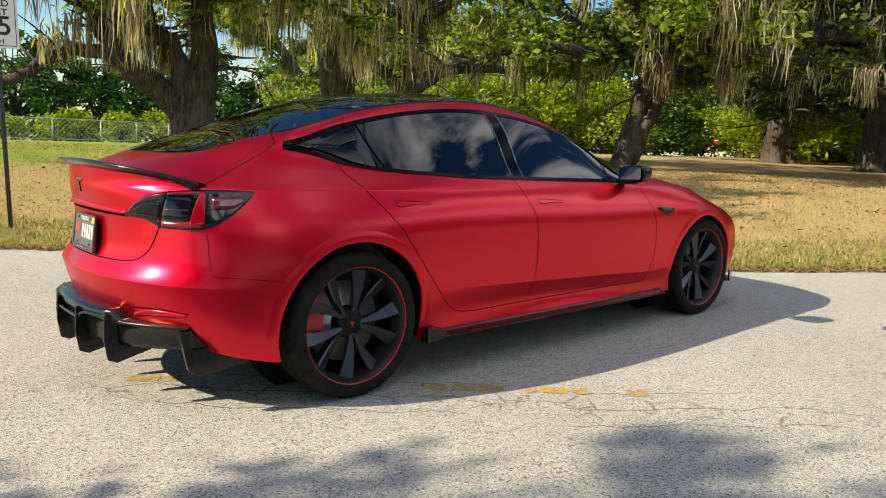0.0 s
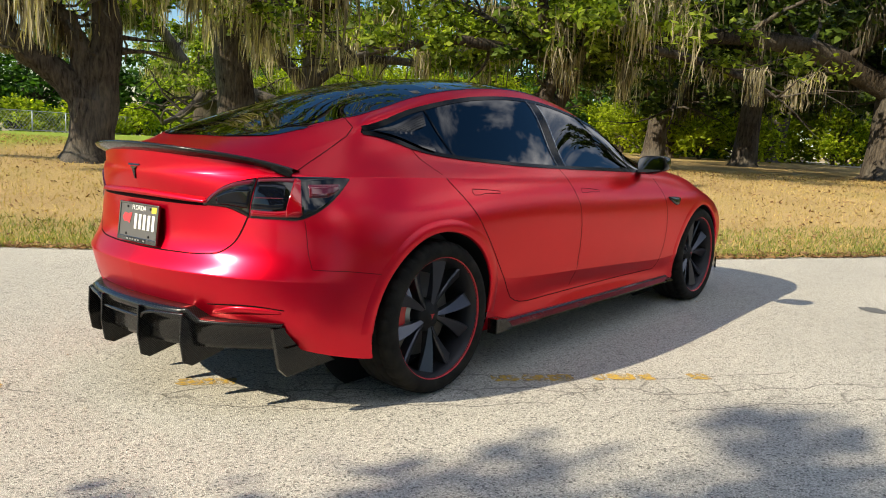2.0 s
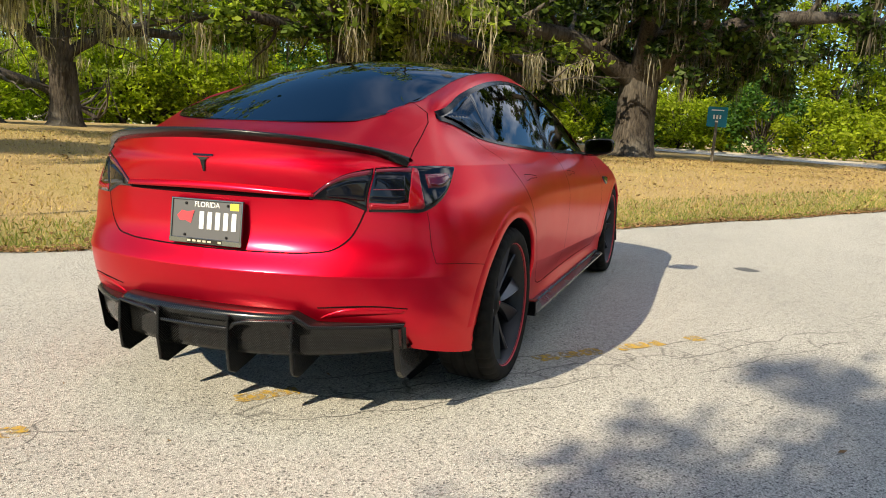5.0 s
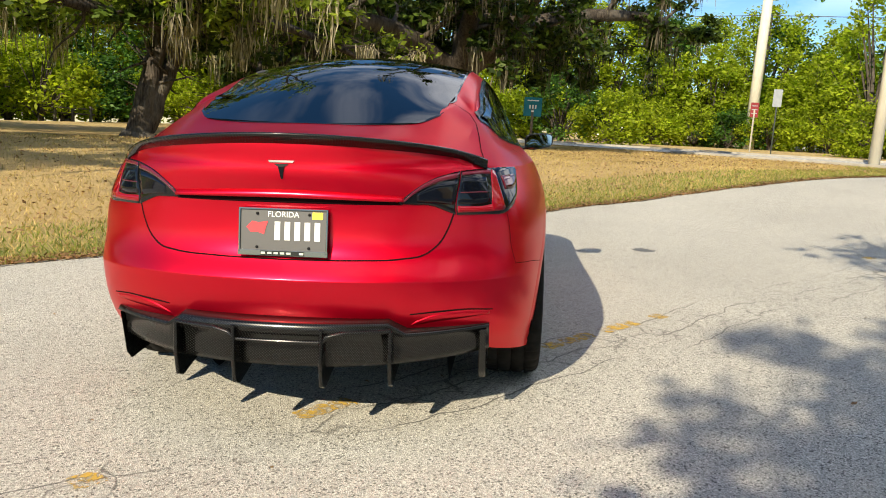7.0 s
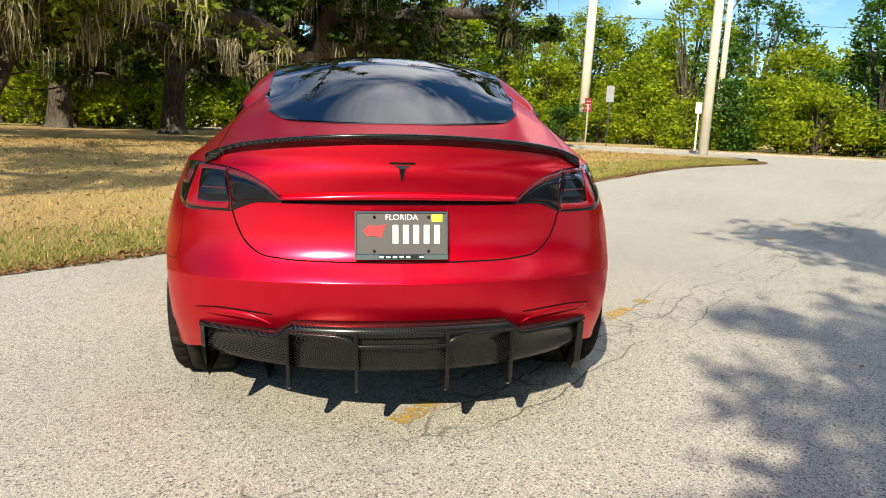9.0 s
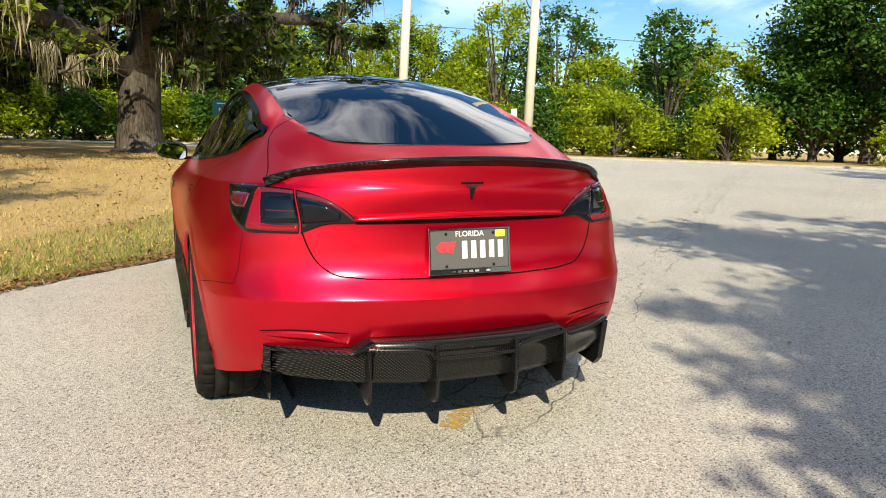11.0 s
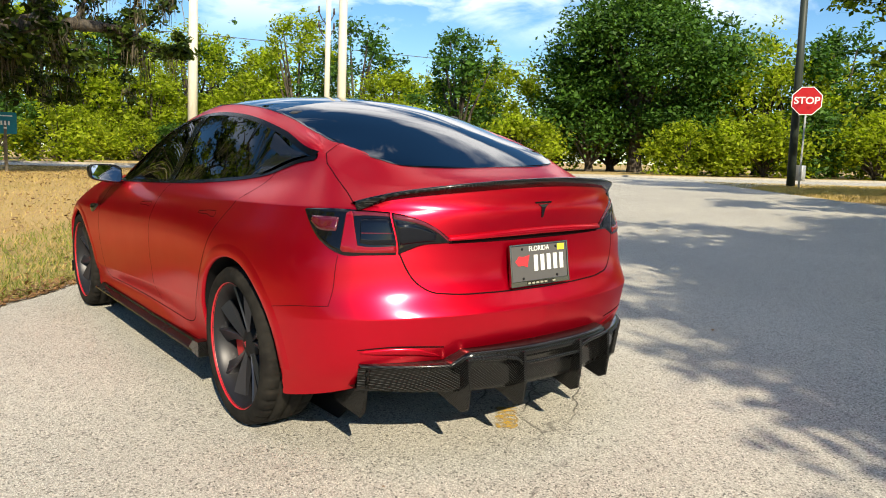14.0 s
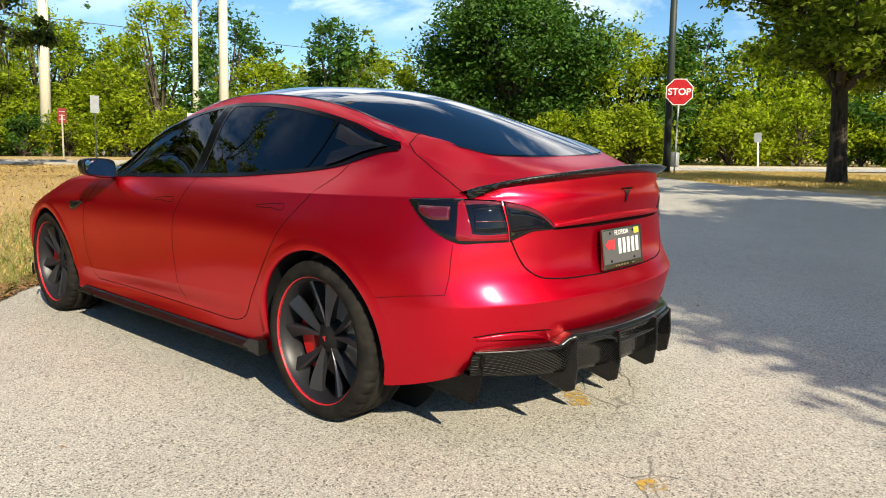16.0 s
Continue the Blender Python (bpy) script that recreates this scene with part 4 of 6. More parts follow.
# the glass roof runs on into the rear window: middle line (y, z) and edge (x, y, z) from the boot lid forwards
ROOF_MID = np.array([(0, -.605, 1.088), (0, -.45, 1.143), (0, -.27, 1.208), (0, -.08, 1.275), (0, .2, 1.357), (0, .65, 1.421), (0, 1.13, 1.434), (0, 1.58, 1.375), (0, 1.95, 1.247)])
ROOF_EDGE = np.array([(.408, -.525, 1.097), (.473, -.41, 1.128), (.491, -.22, 1.180), (.505, -.04, 1.222), (.515, .2, 1.292), (.515, .65, 1.362), (.52, 1.13, 1.370), (.57, 1.58, 1.268), (.645, 1.98, 1.055)])


def roof_pane(name, t0, t1, nt, label):
    ts, ss = np.linspace(t0, t1, nt), np.linspace(-1, 1, 61)
    mid, edge = curve_at(ROOF_MID, ts)[:, None], curve_at(ROOF_EDGE, ts)[:, None]
    s_ = ss[None, :, None]
    k_ = np.concatenate([s_, np.abs(s_) ** 3, s_**2], 2)
    g = mid + (edge - mid) * k_
    n = -eased(eased(grid_normals(g), 9.0, 0), 6.0, 1)
    return shaped_mesh(name, (g + n * 0.0015).reshape(-1, 3), quads(nt, 61)[:, ::-1], n.reshape(-1, 3), ROOF_FILM, CAR, label)


rear_window = roof_pane("rear_window", 0, 4.4, 90, "dark tinted rear window")
roof_panel = roof_pane("roof_glass", 4.4, 8, 60, "dark tinted glass roof")
windshield = skin_part("windshield", 9.0, 13, 7, 8, 70, 18, ROOF_FILM, "tinted windscreen")
wind_top = skin_part("windshield", 9.2, 13, 8, 9, 60, 18, ROOF_FILM, "tinted upper windscreen")


def plain_normals(n):
    """Normals of evenly bent glass: the best quadratic over the pane."""
    a, b = np.meshgrid(np.linspace(-1, 1, n.shape[0]), np.linspace(-1, 1, n.shape[1]), indexing="ij")
    base = np.stack([np.ones_like(a), a, b, a * b, a * a], 2).reshape(-1, 5)
    fit = base @ np.linalg.lstsq(base, n.reshape(-1, 3), rcond=None)[0]
    return (fit / np.linalg.norm(fit, axis=1, keepdims=True)).reshape(n.shape)


def side_glass(name, q0, q1, p0, p1, label):
    for s in (1, -1):
        g = skin_grid(np.linspace(q0, q1, 110), np.linspace(p0, p1, 40))
        n = plain_normals(grid_normals(g))
        v, f, n = g.reshape(-1, 3), quads(110, 40), n.reshape(-1, 3)
        if s < 0:
            (v, f), n = mirrored(v, f), n * FLIP
        shaped_mesh(name, v, f, n, SIDE_FILM, CAR, label)


side_glass("quarter_window", 4.0, 5.25, 6, 7, "dark tinted quarter window behind a louvre")
side_glass("rear_door_window", 5.25, 6.86, 6, 7, "dark tinted rear door window")
side_glass("front_door_window", 6.86, 9.0, 6, 7, "dark tinted front door window")

# a solid model of the skin, on which trim is laid
from mathutils.bvhtree import BVHTree

tree_chunks = [both_sides(skin_grid(np.linspace(0, 13, 200), np.linspace(0, 9, 120)).reshape(-1, 3), quads(200, 120))]
tv, tf = merged(tree_chunks)
SKIN = BVHTree.FromPolygons([tuple(p) for p in tv], [tuple(int(i) for i in q) for q in tf])


def cast(p, d, fallback=None):
    hit, nrm, _, _ = SKIN.ray_cast(Vector(p), Vector(d))
    if hit is None:
        return fallback, Vector(d) * -1
    if nrm.dot(Vector(d)) > 0:
        nrm = -nrm
    return hit, nrm


def side_pt(y, z, s=1):
    return cast((s * 2.0, y, z), (-s, 0, 0), Vector((s * 0.88, y, z)))


def rear_pt(x, z):
    return cast((x, -2.5, z), (0, 1, 0), Vector((x, -0.8, z)))


def top_pt(x, y):
    return cast((x, y, 3), (0, 0, -1), Vector((x, y, 1.0)))


def densify(pts, step=0.02):
    out = []
    pts = [np.array(p, float) for p in pts]
    for a, b in zip(pts, pts[1:]):
        n = max(1, int(np.linalg.norm(b - a) / step))
        out += [a + (b - a) * k / n for k in range(n)]
    return out + [pts[-1]]


def spline(pts, n):
    return curve_at(np.array([(*p, 0) if len(p) == 2 else p for p in pts], float), np.linspace(0, len(pts) - 1, n))


def ribbon(pairs, width, lift, material, name, parent=None, label=""):
    """A narrow band along points of the skin (place, normal)."""
    verts, faces = [], []
    n = len(pairs)
    for i, (p, nrm) in enumerate(pairs):
        d = (pairs[min(i + 1, n - 1)][0] - pairs[max(i - 1, 0)][0]).normalized()
        side = nrm.cross(d).normalized() * width / 2
        verts += [p + side + nrm * lift, p - side + nrm * lift]
    for i in range(n - 1):
        faces.append((2 * i, 2 * i + 1, 2 * i + 3, 2 * i + 2))
    return mesh_part(name, [tuple(v) for v in verts], faces, material, parent or CAR, label)


def slab(grid, nrm, lift, depth, material, name, parent=None, label=""):
    """A raised plate on the skin: a top grid with side walls."""
    a, b = grid.shape[:2]
    top = (grid + nrm * lift).reshape(-1, 3)
    rim = [(i, 0) for i in range(a)] + [(a - 1, j) for j in range(1, b)] + [(i, b - 1) for i in range(a - 2, -1, -1)] + [(0, j) for j in range(b - 2, 0, -1)]
    low_ring = np.array([grid[i, j] - nrm[i, j] * depth for i, j in rim])
    v = np.concatenate([top, low_ring])
    f = [tuple(q) for q in quads(a, b)]
    m = len(rim)
    for k in range(m):
        i, j = rim[k]
        i2, j2 = rim[(k + 1) % m]
        f.append((i * b + j, a * b + k, a * b + (k + 1) % m, i2 * b + j2))
    return mesh_part(name, v, f, material, parent or CAR, label)


def plate(lower, upper, rows, place, lift, depth, material, name, parent=None, label=""):
    """A raised plate between two plane curves, laid on the skin by place(a, b)."""
    g, nn = [], []
    for (a0, b0), (a1, b1) in zip(lower, upper):
        col = [place(a0 + (a1 - a0) * t, b0 + (b1 - b0) * t) for t in np.linspace(0, 1, rows)]
        g.append([tuple(c[0]) for c in col])
        nn.append([tuple(c[1]) for c in col])
    return slab(np.array(g), np.array(nn), lift, depth, material, name, parent, label)


def flat2(pts, n):
    return [(p[0], p[1]) for p in spline(pts, n)]


# folded lips round the wheel arches
for y0, z0, r in ARCHES:
    for s in (1, -1):
        rows_ = []
        for a in np.linspace(-0.10, math.pi + 0.02, 60):
            row = []
            for dr, lift in ((-0.002, -0.012), (0.0, 0.002), (0.004, 0.0036), (0.030, 0.0034), (0.044, 0.0015), (0.056, -0.0005)):
                p, n = side_pt(y0 + math.cos(a) * (r + max(dr, 0.004)), z0 + math.sin(a) * (r + max(dr, 0.004)), s)
                p = Vector((p.x, y0 + math.cos(a) * (r + dr), z0 + math.sin(a) * (r + dr)))
                row.append(tuple(p + Vector((s * lift, 0, 0))))
            rows_.append(row)
        f = quads(60, 6)
        mesh_part("arch_lip", np.array(rows_).reshape(-1, 3), f if s > 0 else f[:, ::-1], PAINT, CAR, "rounded red wheel-arch lip")

# panel gaps
for s in (1, -1):
    for cut in (REAR_CUT + [(1.15, 0.302)], MID_CUT, FRONT_CUT + [(1.15, 0.302)]):
        pts = densify(cut, 0.02)
        if cut is MID_CUT:
            pts = pts[:-1]
        ribbon([side_pt(p[0], p[1], s) for p in pts], 0.0045, 0.0006, GAP, "door_gap")
    ribbon([side_pt(p[0], p[1], s) for p in densify([(-0.632, 0.785), (-0.630, 0.66), (-0.626, 0.604), (-0.50, 0.592), (-0.335, 0.566)])], 0.0022, 0.0006, GAP, "bumper_gap")
    ribbon([side_pt(p[0], p[1], s) for p in densify([(0.215, 0.872), (0.222, 0.886), (0.30, 0.883), (0.415, 0.872), (0.42, 0.862), (0.30, 0.866), (0.27, 0.860), (0.225, 0.860), (0.215, 0.872)], 0.01)], 0.003, 0.0008, GAP, "door_handle")
    ribbon([side_pt(p[0], p[1], s) for p in densify([(1.183, 0.850), (1.19, 0.863), (1.28, 0.858), (1.385, 0.846), (1.39, 0.836), (1.27, 0.840), (1.24, 0.836), (1.19, 0.838), (1.183, 0.850)], 0.01)], 0.003, 0.0008, GAP, "door_handle")
lid_line = flat2([(0.565, 0.790), (0.548, 0.74), (0.52, 0.69), (0.47, 0.652), (0.40, 0.640), (0.25, 0.634), (0, 0.631)], 60)
for s in (1, -1):
    ribbon([rear_pt(s * a, b) for a, b in lid_line], 0.006, 0.0008, GAP, "lid_gap")
    ribbon([top_pt(s * x, y) for x, y in densify([(0.665, -0.615), (0.642, -0.52), (0.625, -0.40), (0.607, -0.30), (0.575, -0.235), (0.49, -0.215)], 0.02)], 0.004, 0.0008, GAP, "quarter_gap")

# the window surround in gloss black
for s in (1, -1):
    for name, p, q0, q1, w in (("belt_trim", 6.0, 4.0, 9.0, 0.022), ("window_trim", 7.0, 4.0, 9.0, 0.026)):
        g = skin_grid(np.linspace(q0, q1, 120), [p - 0.05, p, p + 0.05])
        nn = grid_normals(g)[:, 1] * np.array([s, 1, 1])
        pts = g[:, 1] * np.array([s, 1, 1])
        ribbon([(Vector(a), Vector(b)) for a, b in zip(pts, nn)], w, 0.003, TRIM_BLACK, name, None, "satin black window surround")
    # the two thin pale lines beside the pillar are painted highlights of its gloss edges
    for q, w, dq, name in ((6.86, 0.075, -0.10, "pillar_trim"), (6.79, 0.005, -0.10, "pillar_glint"), (6.94, 0.005, -0.10, "pillar_glint"), (5.25, 0.007, -0.22, "window_divider"), (8.45, 0.012, 0.10, "window_divider")):
        t = np.linspace(0.02, 0.98, 16)
        g = np.array([skin_grid([q + dq * (k - 0.5) - 0.02, q + dq * (k - 0.5), q + dq * (k - 0.5) + 0.02], [6 + k])[:, 0] for k in t])
        nn = grid_normals(g.transpose(1, 0, 2))[1] * np.array([s, 1, 1])
        nn = np.array([n if n[0] * s > 0 else -n for n in nn])
        pts = g[:, 1] * np.array([s, 1, 1])
        ribbon([(Vector(a), Vector(b)) for a, b in zip(pts, nn)], w, 0.002 if name == "pillar_trim" else 0.0035, TRIM_GLINT if name == "pillar_glint" else TRIM_BLACK, name)
    # nested louvre slats over the quarter window
    for k in range(6):
        f = k / 6
        pts = []
        for a in np.linspace(-1, 1, 15):
            q = 4.20 + 0.72 * f + (0.92 - 0.72 * f) * abs(a) ** 1.1
            p = 6.46 + 0.40 * a * (1 - 0.72 * f)
            g = skin_grid([q - 0.03, q, q + 0.03], [p - 0.03, p, p + 0.03])
            n = grid_normals(g)[1, 1] * np.array([s, 1, 1])
            n = n if n[0] * s > 0 else -n
            pts.append((Vector(g[1, 1] * np.array([s, 1, 1]) + n * 0.009), Vector(n)))
        ribbon([(p_, (n_ + Vector((0, -0.5, 0.3))).normalized()) for p_, n_ in pts], 0.014, 0.0, BLACK_GLOSS, "louvre_slat")

# black edge of the rear window and the roof glass
for s in (1, -1):
    g = skin_grid(np.linspace(0, 3.0, 60), [6.97, 7.0, 7.03])
    nn = grid_normals(g)[:, 1]
    ribbon([(Vector(a * np.array([s, 1, 1])), Vector(b * np.array([s, 1, 1]))) for a, b in zip(g[:, 1], nn)], 0.010, 0.0015, BLACK_GLOSS, "window_seal")
    g = skin_grid(np.linspace(3.0, 9.0, 80), [7.97, 8.0, 8.03])
    nn = grid_normals(g)[:, 1]
    ribbon([(Vector(a * np.array([s, 1, 1])), Vector(b * np.array([s, 1, 1]))) for a, b in zip(g[:, 1], nn)], 0.010, 0.0015, BLACK_GLOSS, "window_seal")


# tail lamps, laid round the corners of the tail
def q_for(test, q0, q1):
    """Where along the lines a falling or rising measure passes nought."""
    for _ in range(40):
        m = (q0 + q1) / 2
        if test(m) < 0:
            q0 = m
        else:
            q1 = m
    return (q0 + q1) / 2


def p_for(q, z, p0=3.0, p1=6.5):
    """Where up the flank a rib reaches the height z."""
    p = np.linspace(p0, p1, 240)
    return float(np.interp(z, np.maximum.accumulate(skin_grid([q], p)[0, :, 2]), p))


def lamp_plate(stops, n, rows, lift, depth, material, name, s, parent, label=""):
    """stops: q, lower z, upper z along the lamp."""
    tab = spline(stops, n)
    g = np.array([skin_grid([q], np.linspace(p_for(q, a), p_for(q, b), rows))[0] for q, a, b in tab])
    nn = grid_normals(g)
    if s < 0:
        g, nn = g * FLIP, nn * FLIP
    return slab(g, nn, lift, depth, material, name, parent, label)


Q_IN = q_for(lambda q: skin_points([q], [4.3])[0][0] - 0.385, 0.5, 2)
Q_SEAM = q_for(lambda q: skin_points([q], [4.3])[0][0] - 0.572, 0.5, 3)
Q_COR = q_for(lambda q: skin_points([q], [4.3])[0][1] + 0.625, 2, 4)
Q_TIP = q_for(lambda q: skin_points([q], [4.9])[0][1] + 0.43, 2, 5)
for s in (1, -1):
    qi, qs_, qc, qt = Q_IN, Q_SEAM, Q_COR, Q_TIP
    inner = lamp_plate([(qi, .826, .834), (qi + (qs_ - qi) * .25, .824, .874), (qi + (qs_ - qi) * .55, .820, .912), (qi + (qs_ - qi) * .8, .803, .929), (qs_ - .015, .788, .937)], 22, 8, 0.004, 0.02, LAMP_DARK, "tail_lamp", s, CAR, "dark inner tail lamp")
    lamp_plate([(qi + .05, .829, .836), (qi + (qs_ - qi) * .3, .868, .880), (qi + (qs_ - qi) * .6, .898, .914), (qs_ - .04, .914, .932)], 18, 3, 0.0055, 0.004, LAMP_PINK, "light_band", s, inner)
    lamp_plate([(qi + (qs_ - qi) * .3, .834, .862), (qi + (qs_ - qi) * .6, .830, .893), (qs_ - .05, .822, .908)], 14, 5, 0.0052, 0.004, LAMP_CLEAR, "lens", s, inner)
    outer = lamp_plate([(qs_ + .015, .787, .938), ((qs_ + qc) / 2, .787, .942), (qc - .05, .790, .945), (qc + (qt - qc) * .4, .836, .945), (qc + (qt - qc) * .75, .892, .942), (qt, .934, .939)], 40, 9, 0.004, 0.02, LAMP_DARK, "tail_lamp", s, CAR, "outer tail lamp with a red light band")
    lamp_plate([(qs_ + .03, .795, .818), ((qs_ + qc) / 2, .795, .816), (qc - .16, .797, .826)], 18, 3, 0.0060, 0.004, LAMP_RED, "light_band", s, outer)
    lamp_plate([(qc - .32, .797, .822), (qc - .25, .797, .880), (qc - .17, .797, .934), (qc - .09, .798, .936), (qc - .03, .806, .930)], 16, 7, 0.0062, 0.004, LAMP_RED, "light_band", s, outer)
    lamp_plate([(qs_ + .03, .922, .933), ((qs_ + qc) / 2, .925, .937), (qc - .17, .922, .938)], 14, 3, 0.0060, 0.004, LAMP_PINK, "light_band", s, outer)
    lamp_plate([(qs_ + .03, .824, .916), ((qs_ + qc) / 2, .824, .916), (qc - .36, .830, .912)], 14, 6, 0.0052, 0.004, LAMP_CLEAR, "lens", s, outer)
    lamp_plate([(qs_ + .05, .862, .866), ((qs_ + qc) / 2, .862, .866), (qc - .38, .862, .866)], 12, 2, 0.0062, 0.003, LAMP_MAROON, "lens_bar", s, outer)
    lamp_plate([(qc + .10, .868, .915), (qc + (qt - qc) * .5, .872, .916), (qc + (qt - qc) * .74, .898, .916)], 12, 4, 0.0058, 0.004, LAMP_MAROON, "side_marker", s, outer)

# step under the lid's brow
brow_low = flat2([(0.395, 0.822), (0.2, 0.822), (0, 0.822), (-0.2, 0.822), (-0.395, 0.822)], 60)
brow_up = flat2([(0.40, 0.833), (0.2, 0.838), (0, 0.840), (-0.2, 0.838), (-0.40, 0.833)], 60)
plate(brow_low, brow_up, 4, rear_pt, 0.0010, 0.004, GAP, "lid_recess", trunk_lid)
brow2_low = flat2([(0.40, 0.834), (0.2, 0.839), (0, 0.841), (-0.2, 0.839), (-0.40, 0.834)], 60)
brow2_up = flat2([(0.40, 0.852), (0.2, 0.862), (0, 0.866), (-0.2, 0.862), (-0.40, 0.852)], 60)
g, nn = [], []
for (a0, b0), (a1, b1) in zip(brow2_low, brow2_up):
    cols = [rear_pt(a0, b0), rear_pt((a0 + a1) / 2, (b0 + b1) / 2), rear_pt(a1, b1)]
    g.append([tuple(cols[0][0] + Vector((0, -0.016, 0))), tuple(cols[1][0] + Vector((0, -0.010, 0))), tuple(cols[2][0] + Vector((0, -0.001, 0)))])
    nn.append([(0, -1, 0)] * 3)
slab(np.array(g), np.array(nn), 0.0, 0.03, PAINT, "lid_brow", trunk_lid)

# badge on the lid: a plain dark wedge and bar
bm = bmesh.new()
for verts in ([(-0.044, 0.966), (0.044, 0.966), (0.040, 0.959), (-0.040, 0.959)], [(-0.026, 0.955), (0.026, 0.955), (0.010, 0.945), (0.003, 0.905), (-0.003, 0.905), (-0.010, 0.945)]):
    fr = [bm.verts.new((x, rear_pt(x, z)[0].y - 0.006, z)) for x, z in verts]
    bk = [bm.verts.new((x, rear_pt(x, z)[0].y + 0.004, z)) for x, z in verts]
    bm.faces.new(fr)
    for k in range(len(fr)):
        bm.faces.new((fr[k], bk[k], bk[(k + 1) % len(fr)], fr[(k + 1) % len(fr)]))
part("badge", bm, BLACK_GLOSS, trunk_lid, "dark badge shape", False)

# number plate
PLATE_GREY = Mat("plate_face", (0.08, 0.077, 0.078), 0.45).m
PLATE_FRAME = Mat("smoked_chrome", (0.20, 0.205, 0.21), 0.14, 1.0).m
PLATE_WHITE = Mat("plate_paint_white", (0.75, 0.75, 0.73), 0.5).m
PLATE_RED = Mat("plate_paint_red", (0.55, 0.03, 0.04), 0.5).m
PLATE_YELLOW = Mat("plate_sticker", (0.80, 0.62, 0.04), 0.5).m
plate_m = Matrix.Translation((0, -0.886, 0.727)) @ Matrix.Rotation(radians(90 - 7.0), 4, "X")
number_plate = empty("number_plate")
number_plate.parent = CAR
number_plate.matrix_local = plate_m


def plate_box(name, cx, cy, sx, sy, z0, z1, material, label="", bevel=0.0):
    bm = bmesh.new()
    bm_box(bm, cx, cy, (z0 + z1) / 2, sx, sy, z1 - z0, bevel)
    return part(name, bm, material, number_plate, label, False)


plate_box("plate_sheet", 0, 0, 0.300, 0.150, -0.004, 0.001, PLATE_GREY, "dark grey pressed plate", 0.002)
for nm, cx, cy, sx, sy in (("frame_bar", 0, 0.074, 0.310, 0.007), ("frame_bar", 0, -0.0745, 0.312, 0.020), ("frame_bar", 0.151, 0, 0.007, 0.150), ("frame_bar", -0.151, 0, 0.007, 0.150)):
    plate_box(nm, cx, cy, sx, sy, -0.006, 0.006, PLATE_FRAME, "polished plate frame", 0.002)
plate_box("frame_band", 0, -0.0745, 0.150, 0.015, 0.005, 0.0068, BLACK_GLOSS)
for k in range(7):
    if k != 5:
        plate_box("frame_mark", -0.066 + 0.022 * k, -0.0745, 0.015, 0.007, 0.006, 0.0076, CHROME)
for k in range(5):
    plate_box("plate_bar", -0.020 + 0.0345 * k, 0.001, 0.019, 0.062, 0.001, 0.0026, PLATE_WHITE)
plate_box("plate_sticker", 0.118, 0.055, 0.036, 0.024, 0.001, 0.0024, PLATE_YELLOW)
bm = bmesh.new()
flag = [bm.verts.new((x, y, 0.0026)) for x, y in ((-0.128, 0.012), (-0.108, 0.032), (-0.085, 0.028), (-0.052, 0.034), (-0.060, 0.012), (-0.066, -0.012), (-0.090, -0.004), (-0.112, -0.006))]
bm.faces.new(flag)
part("plate_emblem", bm, PLATE_RED, number_plate, "red flag-shaped emblem", False)
for x, y in ((-0.09, 0.058), (0.09, 0.058), (-0.09, -0.055), (0.09, -0.055)):
    bm = bmesh.new()
    bm_cyl(bm, (x, y, 0.0), (x, y, 0.004), 0.005, seg=12)
    part("bolt", bm, BLACK_MATT, number_plate)
txt = bpy.data.curves.new("state_name", "FONT")
txt.body = "FLORIDA"
txt.size, txt.extrude, txt.align_x = 0.027, 0.0006, "CENTER"
state = new("plate_lettering", txt)
state.parent = number_plate
state.matrix_local = Matrix.Translation((0.0, 0.048, 0.0018))
txt.materials.append(PLATE_WHITE)

# carbon spoiler along the lid
spo_pts = []
for t in np.linspace(-1, 1, 81):
    a = abs(t)
    x = 0.672 * t
    k = float(smoothstep(0.42, 1.0, np.float64(a)))
    tip_y = -0.945 + 0.035 * a + 0.275 * a**3.0
    tip_z = 1.056 - 0.055 * a**2 - 0.028 * a**8
    root, _ = rear_pt(x, min(tip_z - 0.035, 0.975))
    ry = root.y if root else -0.8
    deck_y = tip_y + 0.155 - 0.085 * k
    dz = tip_z - 0.012 - 0.010 * (1 - k)
    spo_pts.append([(x, ry + 0.01, tip_z - 0.044 + 0.008 * k), (x, ry - 0.012, tip_z - 0.035 + 0.006 * k), (x, tip_y + 0.008, tip_z - 0.012), (x, tip_y, tip_z - 0.002), (x, tip_y + 0.012, tip_z + 0.002), (x, tip_y + 0.06 - 0.03 * k, tip_z - 0.004), (x, deck_y, dz - 0.010), (x, deck_y + 0.03, dz - 0.045)])
g = np.array(spo_pts)
# the lid's painted face below the spoiler
face = []
for row in spo_pts[3:-3]:
    x, z1 = row[1][0], row[1][2] + 0.003
    base, _ = rear_pt(x, 0.945)
    up_, _ = rear_pt(x, 0.965)
    z1 = max(z1, 0.972)
    face.append([(x, base.y - 0.0015, 0.945), (x, up_.y - 0.003, 0.965), (x, (up_.y + row[1][1]) / 2 - 0.004, (0.965 + z1) / 2), (x, row[1][1] - 0.001, z1)])
mesh_part("lid_edge", np.array(face).reshape(-1, 3), quads(len(face), 4)[:, ::-1], PAINT, trunk_lid)
mesh_part("spoiler", g.reshape(-1, 3), quads(81, 8), CARBON, CAR, "carbon-fibre boot spoiler with a raised lip")

